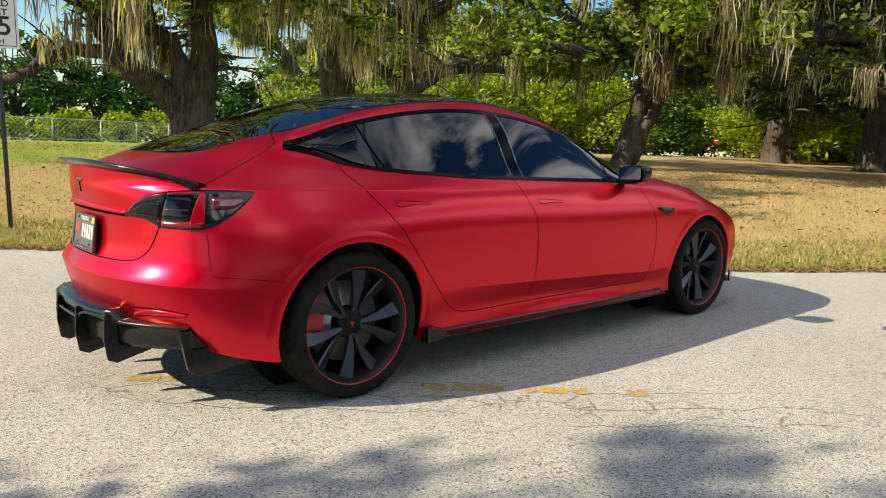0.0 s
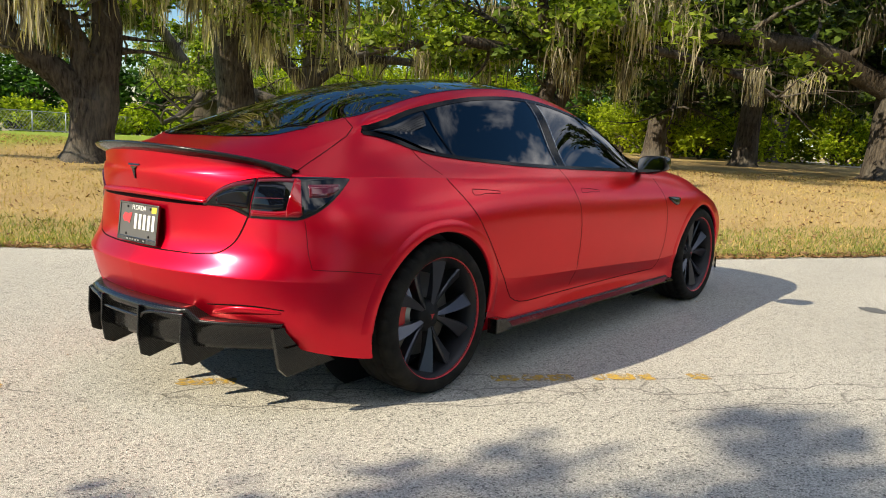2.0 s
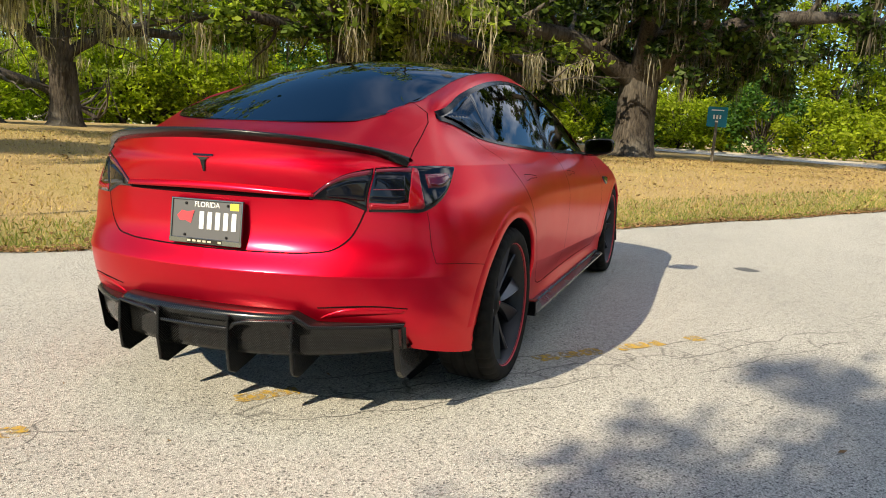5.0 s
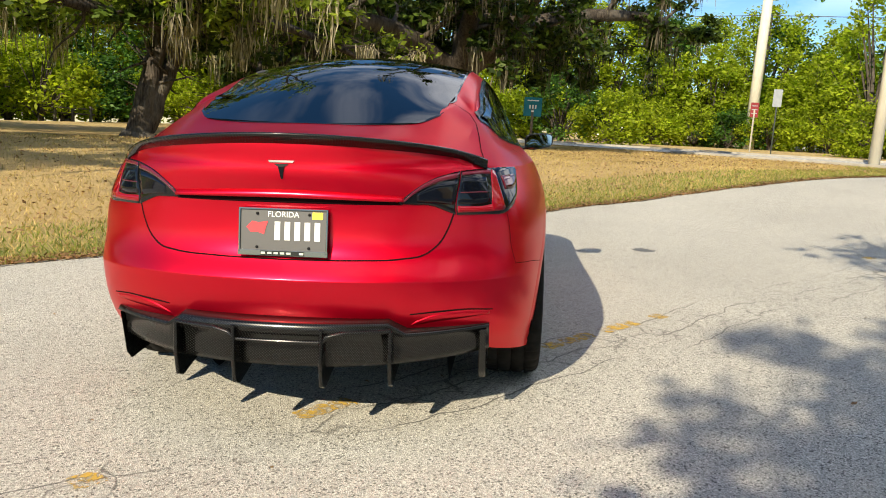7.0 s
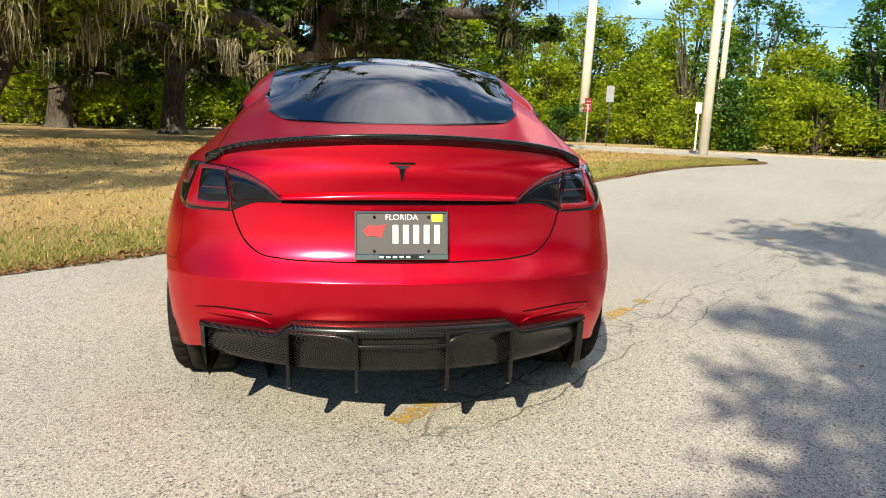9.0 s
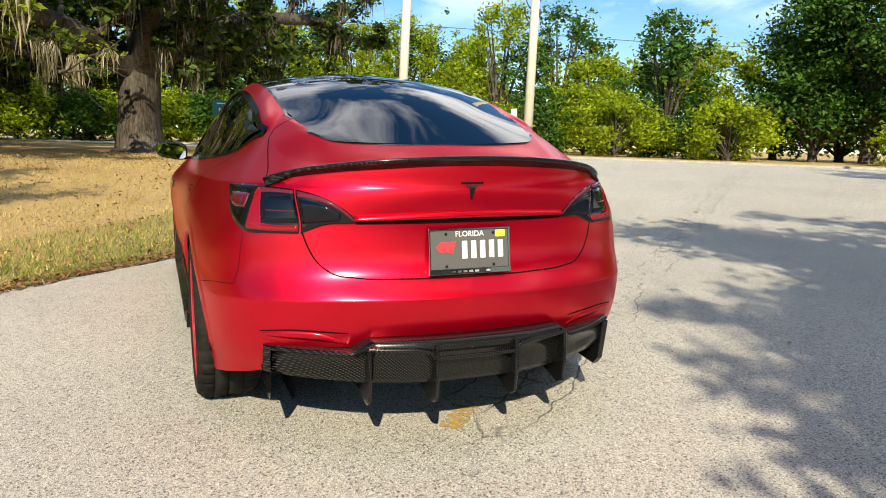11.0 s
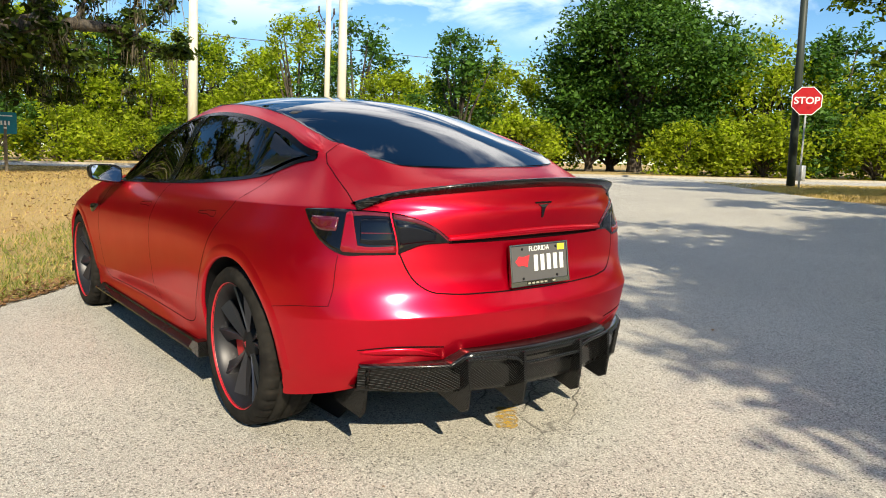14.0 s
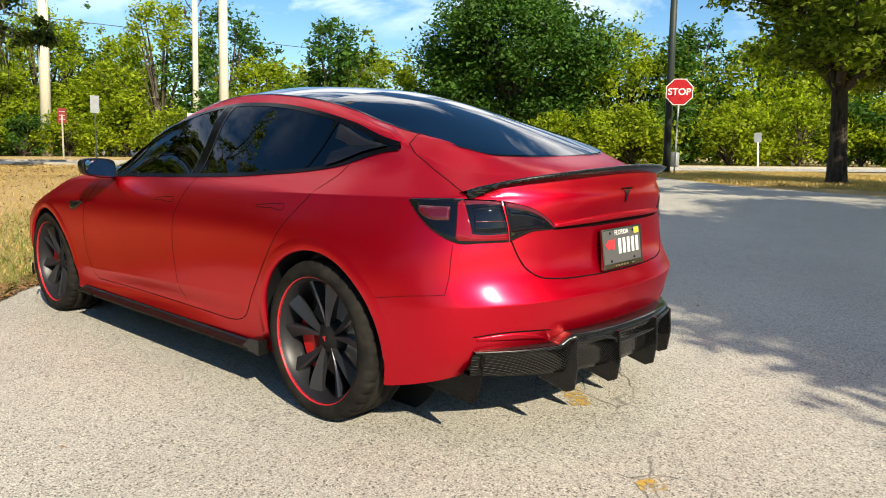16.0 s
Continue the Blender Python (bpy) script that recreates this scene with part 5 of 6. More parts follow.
# rear bumper: recesses with body-red strips, carbon diffuser with upright fins
for s in (1, -1):
    plate([(s * a, b) for a, b in flat2([(0.43, 0.405), (0.52, 0.418), (0.62, 0.425), (0.70, 0.430)], 24)], [(s * a, b) for a, b in flat2([(0.45, 0.420), (0.52, 0.445), (0.62, 0.450), (0.70, 0.440)], 24)], 4, rear_pt, 0.0012, 0.006, PAINT, "recess_strip", rear_bumper, "body-red strip in the bumper recess")
    # thin dark plate that paints the shade along the recess's upper fold
    plate([(s * a, b) for a, b in flat2([(0.43, 0.446), (0.52, 0.452), (0.62, 0.455), (0.71, 0.444)], 24)], [(s * a, b) for a, b in flat2([(0.43, 0.450), (0.52, 0.458), (0.62, 0.460), (0.71, 0.448)], 24)], 3, rear_pt, 0.001, 0.004, GAP, "bumper_fold_shade", rear_bumper)

diffuser = empty("diffuser")
diffuser.parent = CAR


def dif_top(x):
    a = abs(x)
    return 0.432 if a < 0.36 else (0.432 - 0.040 * min(1.0, (a - 0.36) / 0.06))


def dif_y(x):
    return -0.955 + 0.26 * (abs(x) / 0.70) ** 2.4


cols = []
xs = np.linspace(-0.70, 0.70, 141)
for x in xs:
    a = abs(x)
    zt, y = dif_top(x), dif_y(x)
    mid = 1.0 if a < 0.36 else 0.0
    zl = 0.272 + 0.02 * (a / 0.7) ** 2
    cols.append([(x, y + 0.10, zt + 0.006), (x, y + 0.006, zt), (x, y - 0.014, zt - 0.012), (x, y - 0.010, zt - 0.012 - 0.030 * mid), (x, y + 0.010, zt - 0.018 - 0.040 * mid), (x, y + 0.016, (zt + zl) / 2 - 0.01), (x, y + 0.018, zl + 0.02), (x, y + 0.022, zl), (x, y + 0.10, zl + 0.004), (x * 0.96, y + 0.20, zl + 0.012)])
g = np.array(cols)
mesh_part("diffuser_shell", g.reshape(-1, 3), quads(141, 10), CARBON, diffuser, "glossy woven carbon-fibre shell")
for x, outer_fin in ((-0.150, 0), (0.150, 0), (-0.375, 0), (0.375, 0), (-0.672, 1), (0.672, 1)):
    s = 1 if x > 0 else -1
    y = dif_y(x)
    top = dif_top(abs(x) if not outer_fin else 0.66) - 0.016
    if outer_fin:
        prof = [(y - 0.012, top), (y + 0.02, 0.21), (y + 0.055, 0.175), (y + 0.30, 0.195), (y + 0.20, 0.27), (y + 0.10, top)]
    else:
        prof = [(y - 0.030, top), (y - 0.036, 0.30), (y - 0.022, 0.215), (y + 0.015, 0.198), (y + 0.16, 0.235), (y + 0.12, 0.30), (y + 0.06, top)]
    bm = bmesh.new()
    fr = [bm.verts.new((x - 0.006, a, b)) for a, b in prof]
    bk = [bm.verts.new((x + 0.006 + (0.012 * s if outer_fin else 0), a, b)) for a, b in prof]
    bm.faces.new(fr)
    bm.faces.new(bk[::-1])
    for k in range(len(fr)):
        bm.faces.new((fr[k], bk[k], bk[(k + 1) % len(fr)], fr[(k + 1) % len(fr)]))
    bmesh.ops.bevel(bm, geom=bm.edges[:], offset=0.0025, segments=1, affect="EDGES")
    bmesh.ops.recalc_face_normals(bm, faces=bm.faces[:])
    part("fin", bm, CARBON, diffuser, "", False)
# raised ribs that frame the diffuser's pockets
for pts in ([(-0.375, 0.405), (-0.22, 0.400), (-0.17, 0.388), (-0.15, 0.368)], [(-0.15, 0.368), (0.15, 0.368)], [(0.375, 0.405), (0.22, 0.400), (0.17, 0.388), (0.15, 0.368)]):
    line = densify([(a, b) for a, b in pts], 0.012)
    v, f = tube([(p[0], dif_y(p[0]) - 0.018, p[1]) for p in line], [0.008] * len(line), 8)
    mesh_part("rib", v, f, CARBON, diffuser)

# side skirts
for s in (1, -1):
    rows_ = []
    for y in np.linspace(0.41, 2.40, 60):
        w = 0.012 * float(smoothstep(0.41, 0.5, np.float64(y)))
        rows_.append([(s * 0.80, y, 0.238), (s * 0.872, y, 0.238), (s * 0.880, y, 0.230), (s * (0.896 + w), y, 0.221), (s * (0.908 + w), y, 0.2165), (s * (0.910 + w), y, 0.209), (s * (0.900 + w), y, 0.206), (s * 0.86, y, 0.207), (s * 0.78, y, 0.20)])
    g = np.array(rows_)
    mesh_part("side_skirt", g.reshape(-1, 3), quads(60, 9) if s < 0 else quads(60, 9)[:, ::-1], CARBON, CAR, "glossy carbon-fibre side skirt", False)
    bm = bmesh.new()
    prof = [(0.388, 0.268), (0.462, 0.264), (0.520, 0.222), (0.520, 0.207), (0.388, 0.196)]
    fr = [bm.verts.new((s * 0.918, a, b)) for a, b in prof]
    bk = [bm.verts.new((s * 0.862, a, b)) for a, b in prof]
    bm.faces.new(fr)
    bm.faces.new(bk[::-1])
    for k in range(5):
        bm.faces.new((fr[k], bk[k], bk[(k + 1) % 5], fr[(k + 1) % 5]))
    bmesh.ops.bevel(bm, geom=bm.edges[:], offset=0.002, segments=1, affect="EDGES")
    bmesh.ops.recalc_face_normals(bm, faces=bm.faces[:])
    part("skirt_winglet", bm, CARBON, CAR, "carbon winglet at the end of the skirt", False)
    # side camera housing on the wing
    plate([(2.285, 0.762), (2.33, 0.742), (2.38, 0.720), (2.42, 0.722), (2.445, 0.750)], [(2.28, 0.776), (2.33, 0.774), (2.38, 0.771), (2.42, 0.767), (2.448, 0.763)], 4, lambda a, b: side_pt(a, b, s), 0.008, 0.004, BLACK_GLOSS, "fender_camera", None, "gloss black camera housing")

# door mirrors
for s in (1, -1):
    mirror_thing = empty("door_mirror")
    mirror_thing.parent = CAR
    bm = bmesh.new()
    bmesh.ops.create_uvsphere(bm, u_segments=28, v_segments=18, radius=1)
    for v_ in bm.verts:
        x, y, z = v_.co
        x = math.copysign(abs(x) ** 0.55, x)
        z = math.copysign(abs(z) ** 0.55, z)
        back = max(0.0, -y)
        y = y * 0.085 if y > 0 else -0.035 * min(1.0, back * 3)
        taper = 1 - 0.18 * (x * 0.5 + 0.5)
        v_.co = (s * (0.918 + 0.098 * x), 1.985 + y, 0.988 + 0.060 * z * taper + 0.010 * x)
    part("mirror_shell", bm, BLACK_GLOSS, mirror_thing, "gloss black mirror shell")
    bm = bmesh.new()
    bmesh.ops.create_circle(bm, cap_ends=True, segments=32, radius=1)
    for v_ in bm.verts:
        x, z = math.copysign(abs(v_.co.x) ** 0.42, v_.co.x), math.copysign(abs(v_.co.y) ** 0.42, v_.co.y)
        taper = 1 - 0.18 * (x * 0.5 + 0.5)
        v_.co = (s * (0.918 + 0.086 * x), 1.934 - 0.010 * x + (0.012 if s < 0 else 0.001) * z, 0.988 + 0.050 * z * taper + 0.009 * x)
    part("mirror_glass", bm, MIRROR, mirror_thing, "clear mirror glass", False)
    bm = bmesh.new()
    bm_box(bm, s * 0.845, 2.02, 0.938, 0.13, 0.06, 0.022, 0.008)
    part("mirror_arm", bm, BLACK_GLOSS, mirror_thing)


# wheels
def lathe(profile, seg=96):
    """A turned shape round the x axis from (x, radius) pairs."""
    prof = np.array(profile)
    a = np.linspace(0, 2 * math.pi, seg, endpoint=False)
    v = np.stack([np.repeat(prof[:, 0][None], seg, 0), prof[:, 1][None] * np.cos(a)[:, None], prof[:, 1][None] * np.sin(a)[:, None]], 2).reshape(-1, 3)
    n = len(prof)
    f = [(i * n + j, i * n + j + 1, ((i + 1) % seg) * n + j + 1, ((i + 1) % seg) * n + j) for i in range(seg) for j in range(n - 1)]
    return v, np.array(f)


TYRE_V, TYRE_F = lathe([(-0.115, 0.262), (-0.122, 0.285), (-0.118, 0.318), (-0.098, 0.333), (-0.062, 0.3365), (-0.060, 0.330), (-0.054, 0.330), (-0.052, 0.337), (-0.003, 0.338), (-0.001, 0.330), (0.005, 0.330), (0.007, 0.338), (0.052, 0.337), (0.054, 0.330), (0.060, 0.330), (0.062, 0.3365), (0.098, 0.333), (0.118, 0.318), (0.124, 0.292), (0.116, 0.268), (0.108, 0.262)], 216)
# cross grooves in the tread: every second row of the shoulders is sunk
tyre_r = np.hypot(TYRE_V[:, 1], TYRE_V[:, 2])
row_i = np.arange(len(TYRE_V)) // 21
sunk = (row_i % 6 == 0) & (tyre_r > 0.331) & (np.abs(TYRE_V[:, 0]) > 0.06)
TYRE_V[sunk, 1:] *= 0.972


def spoke_mesh(k):
    """One facetted blade of the rim, five pairs that part from the hub; outer face towards +x."""
    side = 1 if k % 2 else -1
    mid = 2 * math.pi * (k // 2) / 5
    rows_ = []
    for t in np.linspace(0, 1, 10):
        r = 0.040 + (0.250 - 0.040) * t
        ang = mid + side * radians(7.0 + 11.5 * t**0.85)
        half = 0.0075 + 0.026 * t**1.15
        x_hi = 0.052 + 0.034 * t
        c = np.array([math.cos(ang), math.sin(ang)])
        d = np.array([-c[1], c[0]]) * side
        out, inn = c * r + d * half, c * r - d * half
        ridge = inn * 0.86 + out * 0.14
        rows_.append([(x_hi - 0.040, *out), (x_hi - 0.004 - 0.026 * t, *out), (x_hi, *ridge), (x_hi - 0.006, *inn), (x_hi - 0.050, *inn)])
    g = np.array(rows_)
    f = quads(10, 5)
    return g.reshape(-1, 3), f if side < 0 else f[:, ::-1]


def make_wheel(name, label):
    w = empty(name)
    mesh_part("tyre", TYRE_V, TYRE_F, RUBBER, w, "low-profile black tyre")
    rim = mesh_part("rim", *lathe([(-0.10, 0.262), (-0.02, 0.240), (0.03, 0.236), (0.082, 0.246), (0.098, 0.256), (0.106, 0.262)], 96), DARK_BARREL, w, "dark satin alloy rim")
    mesh_part("rim_band", *lathe([(0.104, 0.262), (0.112, 0.264), (0.1155, 0.2675), (0.114, 0.2710), (0.107, 0.273)], 96), RIM_RED, w, "red band round the rim")
    for k in range(10):
        mesh_part("spoke", *spoke_mesh(k), GUN_METAL, rim, "", False)
    mesh_part("hub", *lathe([(0.0, 0.075), (0.040, 0.070), (0.052, 0.052), (0.056, 0.034), (0.060, 0.030), (0.063, 0.020), (0.064, 0.0005)], 40), BLACK_MATT, rim, "black hub cap")
    bm = bmesh.new()
    for pts in ([(-0.014, 0.010), (0.014, 0.010), (0.010, 0.005), (-0.010, 0.005)], [(-0.007, 0.004), (0.007, 0.004), (0.0, -0.015)]):
        bm.faces.new([bm.verts.new((0.0655, a, b)) for a, b in pts])
    part("hub_mark", bm, RIM_RED, rim, "red hub mark", False)
    mesh_part("brake_disc", *lathe([(-0.030, 0.185), (-0.012, 0.185), (-0.012, 0.090), (0.0, 0.080), (0.0, 0.001)], 64), DISC, w, "steel brake disc")
    bm = bmesh.new()
    prof = [(math.cos(a) * r, math.sin(a) * r) for r, rng_ in ((0.212, np.linspace(2.55, 3.65, 10)), (0.130, np.linspace(3.65, 2.55, 10))) for a in rng_]
    fr = [bm.verts.new((0.022, a, b)) for a, b in prof]
    bk = [bm.verts.new((-0.055, a, b)) for a, b in prof]
    bm.faces.new(fr)
    bm.faces.new(bk[::-1])
    for k in range(len(fr)):
        bm.faces.new((fr[k], bk[k], bk[(k + 1) % len(fr)], fr[(k + 1) % len(fr)]))
    bmesh.ops.recalc_face_normals(bm, faces=bm.faces[:])
    part("brake_caliper", bm, CALIPER, w, "bright red brake caliper", False)
    mesh_part("rim_barrel", *lathe([(-0.10, 0.25), (-0.10, 0.001)], 48), BLACK_MATT, w)
    return w


WHEEL_X = 0.782
wheel = make_wheel("wheel", "")
wheel.parent = CAR
wheel.matrix_basis = pose(WHEEL_X, 0, 0.336, -8)
wheel["label"] = "black ten-spoke wheel with a red rim band"
for x, y, rz, rx in ((WHEEL_X, 2.875, 0, 14), (-WHEEL_X, 0, 180, 20), (-WHEEL_X, 2.875, 180, -10)):
    copy_thing(wheel, pose(x, y, 0.336, 0, 0, rz) @ pose(0, 0, 0, rx))

# wheel wells and the floor under the car
for y, z, r in ARCHES:
    for s in (1, -1):
        a = np.linspace(-0.30, math.pi + 0.12, 40)
        prof = np.stack([np.cos(a) * (r + 0.001) + y, np.sin(a) * (r + 0.001) + z], 1)
        depth = [s * 0.905, s * 0.86, s * 0.50]
        wid = [np.array([[(xx if i else min(abs(xx), abs(side_pt(p[0], p[1], s)[0].x) - 0.003) * s), p[0], p[1]] for i, xx in enumerate(depth)]) for p in prof]
        g = np.array(wid)
        mesh_part("wheel_liner", g.reshape(-1, 3), quads(40, 3), BLACK_MATT, CAR, "black wheel-arch liner")
        v, f = lathe([(0.0, 0.0005), (0.0, r + 0.02)], 40)
        v = v + np.array([s * 0.52, y, z])
        mesh_part("wheel_liner", v, f, BLACK_MATT, CAR)
bm = bmesh.new()
bm_box(bm, 0, 1.45, 0.24, 1.16, 3.95, 0.06, 0.02)
part("underbody", bm, BLACK_MATT, CAR, "dark undertray")
lip = skin_grid(np.linspace(10.55, 13, 60), [0.0])[:, 0]
way = lip[:, :2] - np.array([0, 2.55])
way /= np.linalg.norm(way, axis=1, keepdims=True)
rows_ = []
for (x, y, z), (dx, dy) in zip(lip, way):
    rows_.append([(x - 0.10 * dx, y - 0.10 * dy, z + 0.004), (x + 0.035 * dx, y + 0.035 * dy, z + 0.002), (x + 0.040 * dx, y + 0.040 * dy, z - 0.006), (x + 0.032 * dx, y + 0.032 * dy, z - 0.014), (x - 0.10 * dx, y - 0.10 * dy, z - 0.014)])
mesh_part("front_splitter", *both_sides(np.array(rows_).reshape(-1, 3), quads(60, 5)), CARBON, CAR, "carbon front lip", False)
for s in (1, -1):
    bm = bmesh.new()
    prof = [(3.235, 0.200), (3.44, 0.200), (3.40, 0.225), (3.30, 0.275), (3.245, 0.280)]
    fr = [bm.verts.new((s * (0.905 - 0.42 * (a - 3.235)), a, b)) for a, b in prof]
    bk = [bm.verts.new((s * (0.893 - 0.42 * (a - 3.235)), a, b)) for a, b in prof]
    bm.faces.new(fr)
    bm.faces.new(bk[::-1])
    for k in range(5):
        bm.faces.new((fr[k], bk[k], bk[(k + 1) % 5], fr[(k + 1) % 5]))
    bmesh.ops.recalc_face_normals(bm, faces=bm.faces[:])
    part("splitter_fin", bm, CARBON, CAR, "upturned carbon fin of the front lip", False)

# cabin, seen dimly through the film
bm = bmesh.new()
bm_box(bm, 0, 0.85, 0.62, 1.46, 2.6, 0.5, 0.05)
part("cabin_floor", bm, SEAT, CAR)
bm = bmesh.new()
bm_box(bm, 0, 2.02, 0.90, 1.38, 0.34, 0.12, 0.05)
part("dashboard", bm, SEAT, CAR, "dark dashboard")
for x, y in ((-0.37, 1.12), (0.37, 1.12), (-0.37, 0.16), (0.37, 0.16)):
    bm = bmesh.new()
    m = Matrix.Translation((x, y, 0.86)) @ Matrix.Rotation(radians(-16), 4, "X")
    bm_box(bm, 0, 0, 0.10, 0.46, 0.13, 0.56, 0.05, m)
    part("seat_back", bm, SEAT, CAR, "dark seat")
    bm = bmesh.new()
    bm_box(bm, 0, 0, 0.42, 0.26, 0.09, 0.13, 0.035, m)
    part("headrest", bm, SEAT, CAR)
ring = [Vector((-0.37 + 0.18 * math.cos(a), 1.72 - 0.06 * math.sin(a), 0.93 + 0.165 * math.sin(a))) for a in np.linspace(0, 2 * math.pi, 33)]
mesh_part("steering_wheel", *tube(ring, [0.014] * 33, 8), BLACK_MATT, CAR, "black steering wheel")


# ---- signs, poles, fence ----
def make_metal(name, base, rough, metal=0.6):
    m = Mat(name, base, rough, metal)
    n = m.noise(12, 5)
    m.to("Roughness", m.ramp(n, [(0.3, rough * 0.8), (0.7, min(1.0, rough * 1.3))]))
    return m.m


def make_worn(name, a, b, scale=3.0, rough=0.8):
    m = Mat(name, rough=rough, spec=0.25)
    n = m.noise(scale, 6, 0.65, m.coord("Object", (1, 1, 0.35)))
    m.to("Base Color", m.ramp(n, [(0.3, a), (0.7, b)]))
    m.bump(n, 0.4, 0.01)
    return m.m


GREEN_POST = make_metal("dark_green_steel", (0.045, 0.065, 0.060), 0.5)
GALV = make_metal("galvanised_steel", (0.42, 0.43, 0.43), 0.45)
CONCRETE_POLE = make_worn("pale_concrete", (0.48, 0.45, 0.37), (0.64, 0.60, 0.50))
KERB = make_worn("kerb_concrete", (0.24, 0.22, 0.18), (0.36, 0.33, 0.28))
DARK_POLE = make_worn("dark_green_pole", (0.020, 0.028, 0.024), (0.035, 0.045, 0.040), rough=0.5)
SIGN_RED = make_worn("sign_red", (0.36, 0.010, 0.016), (0.42, 0.018, 0.022), rough=0.4)
SIGN_MAROON = make_worn("sign_dark_red", (0.15, 0.010, 0.014), (0.19, 0.016, 0.020), rough=0.5)
SIGN_WHITE = make_worn("sign_white", (0.66, 0.66, 0.64), (0.76, 0.76, 0.74), rough=0.45)
SIGN_GREY = make_worn("sign_grey", (0.20, 0.22, 0.24), (0.27, 0.29, 0.31), rough=0.5)
SIGN_BLUE = make_worn("sign_blue_green", (0.005, 0.13, 0.20), (0.010, 0.18, 0.26), rough=0.45)
SIGN_BLACK = Mat("sign_black", (0.012, 0.012, 0.012), 0.5).m
OLD_WOOD = make_worn("weathered_wood", (0.08, 0.065, 0.05), (0.20, 0.17, 0.13))
INSULATOR = Mat("dark_porcelain", (0.05, 0.04, 0.04), 0.3).m


def facing(x, y, z, to, lean=0.0):
    """A pose whose y axis is up and whose z axis looks level towards a place."""
    a = math.atan2(to[1] - y, to[0] - x)
    return Matrix.Translation((x, y, z)) @ Matrix.Rotation(a + math.pi / 2, 4, "Z") @ Matrix.Rotation(radians(90), 4, "X") @ Matrix.Rotation(radians(lean), 4, "Z")


def text_part(parent, body, size, x, y, z, material, name="lettering", bold=0.0):
    cu = bpy.data.curves.new(name, "FONT")
    cu.body, cu.size, cu.extrude, cu.align_x, cu.align_y, cu.offset = body, size, 0.001, "CENTER", "CENTER", bold
    cu.materials.append(material)
    ob = new(name, cu)
    ob.parent = parent
    ob.matrix_local = Matrix.Translation((x, y, z))
    return ob


def poly_plate(name, pts, z0, z1, material, parent, label=""):
    bm = bmesh.new()
    fr = [bm.verts.new((x, y, z1)) for x, y in pts]
    bk = [bm.verts.new((x, y, z0)) for x, y in pts]
    bm.faces.new(fr)
    bm.faces.new(bk[::-1])
    for k in range(len(pts)):
        bm.faces.new((fr[k], bk[k], bk[(k + 1) % len(pts)], fr[(k + 1) % len(pts)]))
    bmesh.ops.recalc_face_normals(bm, faces=bm.faces[:])
    return part(name, bm, material, parent, label, False)


def rect(w, h, cx=0.0, cy=0.0):
    return [(cx - w / 2, cy - h / 2), (cx + w / 2, cy - h / 2), (cx + w / 2, cy + h / 2), (cx - w / 2, cy + h / 2)]


def rounded(w, h, r, n=5):
    out = []
    for cx, cy, a0 in ((w / 2 - r, h / 2 - r, 0), (-w / 2 + r, h / 2 - r, 90), (-w / 2 + r, -h / 2 + r, 180), (w / 2 - r, -h / 2 + r, 270)):
        out += [(cx + r * math.cos(radians(a0 + 90 * k / n)), cy + r * math.sin(radians(a0 + 90 * k / n))) for k in range(n + 1)]
    return out


def post(parent, height, width, material, below=0.15, x=0.0):
    """An upright under a sign; the sign's origin is the middle of its panel."""
    bm = bmesh.new()
    bm_box(bm, x, -(height - 0.0) / 2, -0.035, width, height + below, width, 0.004)
    return part("post", bm, material, parent)


def sign_thing(name, x, y, zc, to, label, category="sign", lean=0.0):
    ob = empty(name, facing(x, y, zc, to, lean))
    return tagged(ob, label, category)


# stop sign
stop = sign_thing("stop_sign", 21.5, 9.4, 3.54, (-2.4, -2.6), "red octagonal stop sign on a thin steel post", lean=-1.0)
octo = lambda r: [(r * math.cos(radians(22.5 + 45 * k)), r * math.sin(radians(22.5 + 45 * k))) for k in range(8)]
poly_plate("panel_edge", octo(0.475), -0.004, 0.002, SIGN_WHITE, stop)
poly_plate("panel", octo(0.448), 0.000, 0.005, SIGN_RED, stop, "red octagonal panel")
text_part(stop, "STOP", 0.31, 0, 0, 0.006, SIGN_WHITE, bold=0.006)
post(stop, 3.54 - gz(21.5, 9.4), 0.055, GALV)

# speed sign at the road's edge
speed = sign_thing("speed_sign", -6.62, -0.02, 2.19, (3.6, -1.9), "white speed limit sign on a dark perforated steel post", lean=2.0)
poly_plate("panel", rounded(0.457, 0.61, 0.04), -0.003, 0.003, SIGN_WHITE, speed, "white panel with rounded corners")
for pts in (rect(0.40, 0.008, 0, 0.275), rect(0.40, 0.008, 0, -0.275), rect(0.008, 0.55, 0.20, 0), rect(0.008, 0.55, -0.20, 0)):
    poly_plate("border", pts, 0.003, 0.0042, SIGN_BLACK, speed)
text_part(speed, "SPEED", 0.105, 0, 0.20, 0.004, SIGN_BLACK, bold=0.002)
text_part(speed, "LIMIT", 0.105, 0, 0.10, 0.004, SIGN_BLACK, bold=0.002)
text_part(speed, "5", 0.30, 0.085, -0.06, 0.004, SIGN_BLACK, bold=0.004)
text_part(speed, "MPH", 0.075, 0, -0.225, 0.004, SIGN_BLACK, bold=0.001)
post(speed, 2.19 - gz(-6.62, -0.02), 0.05, GREEN_POST)
for k in range(36):
    bm = bmesh.new()
    bm_cyl(bm, (0, 0.25 - 0.068 * k, -0.011), (0, 0.25 - 0.068 * k, -0.006), 0.006, seg=8)
    part("hole", bm, SIGN_BLACK, speed)

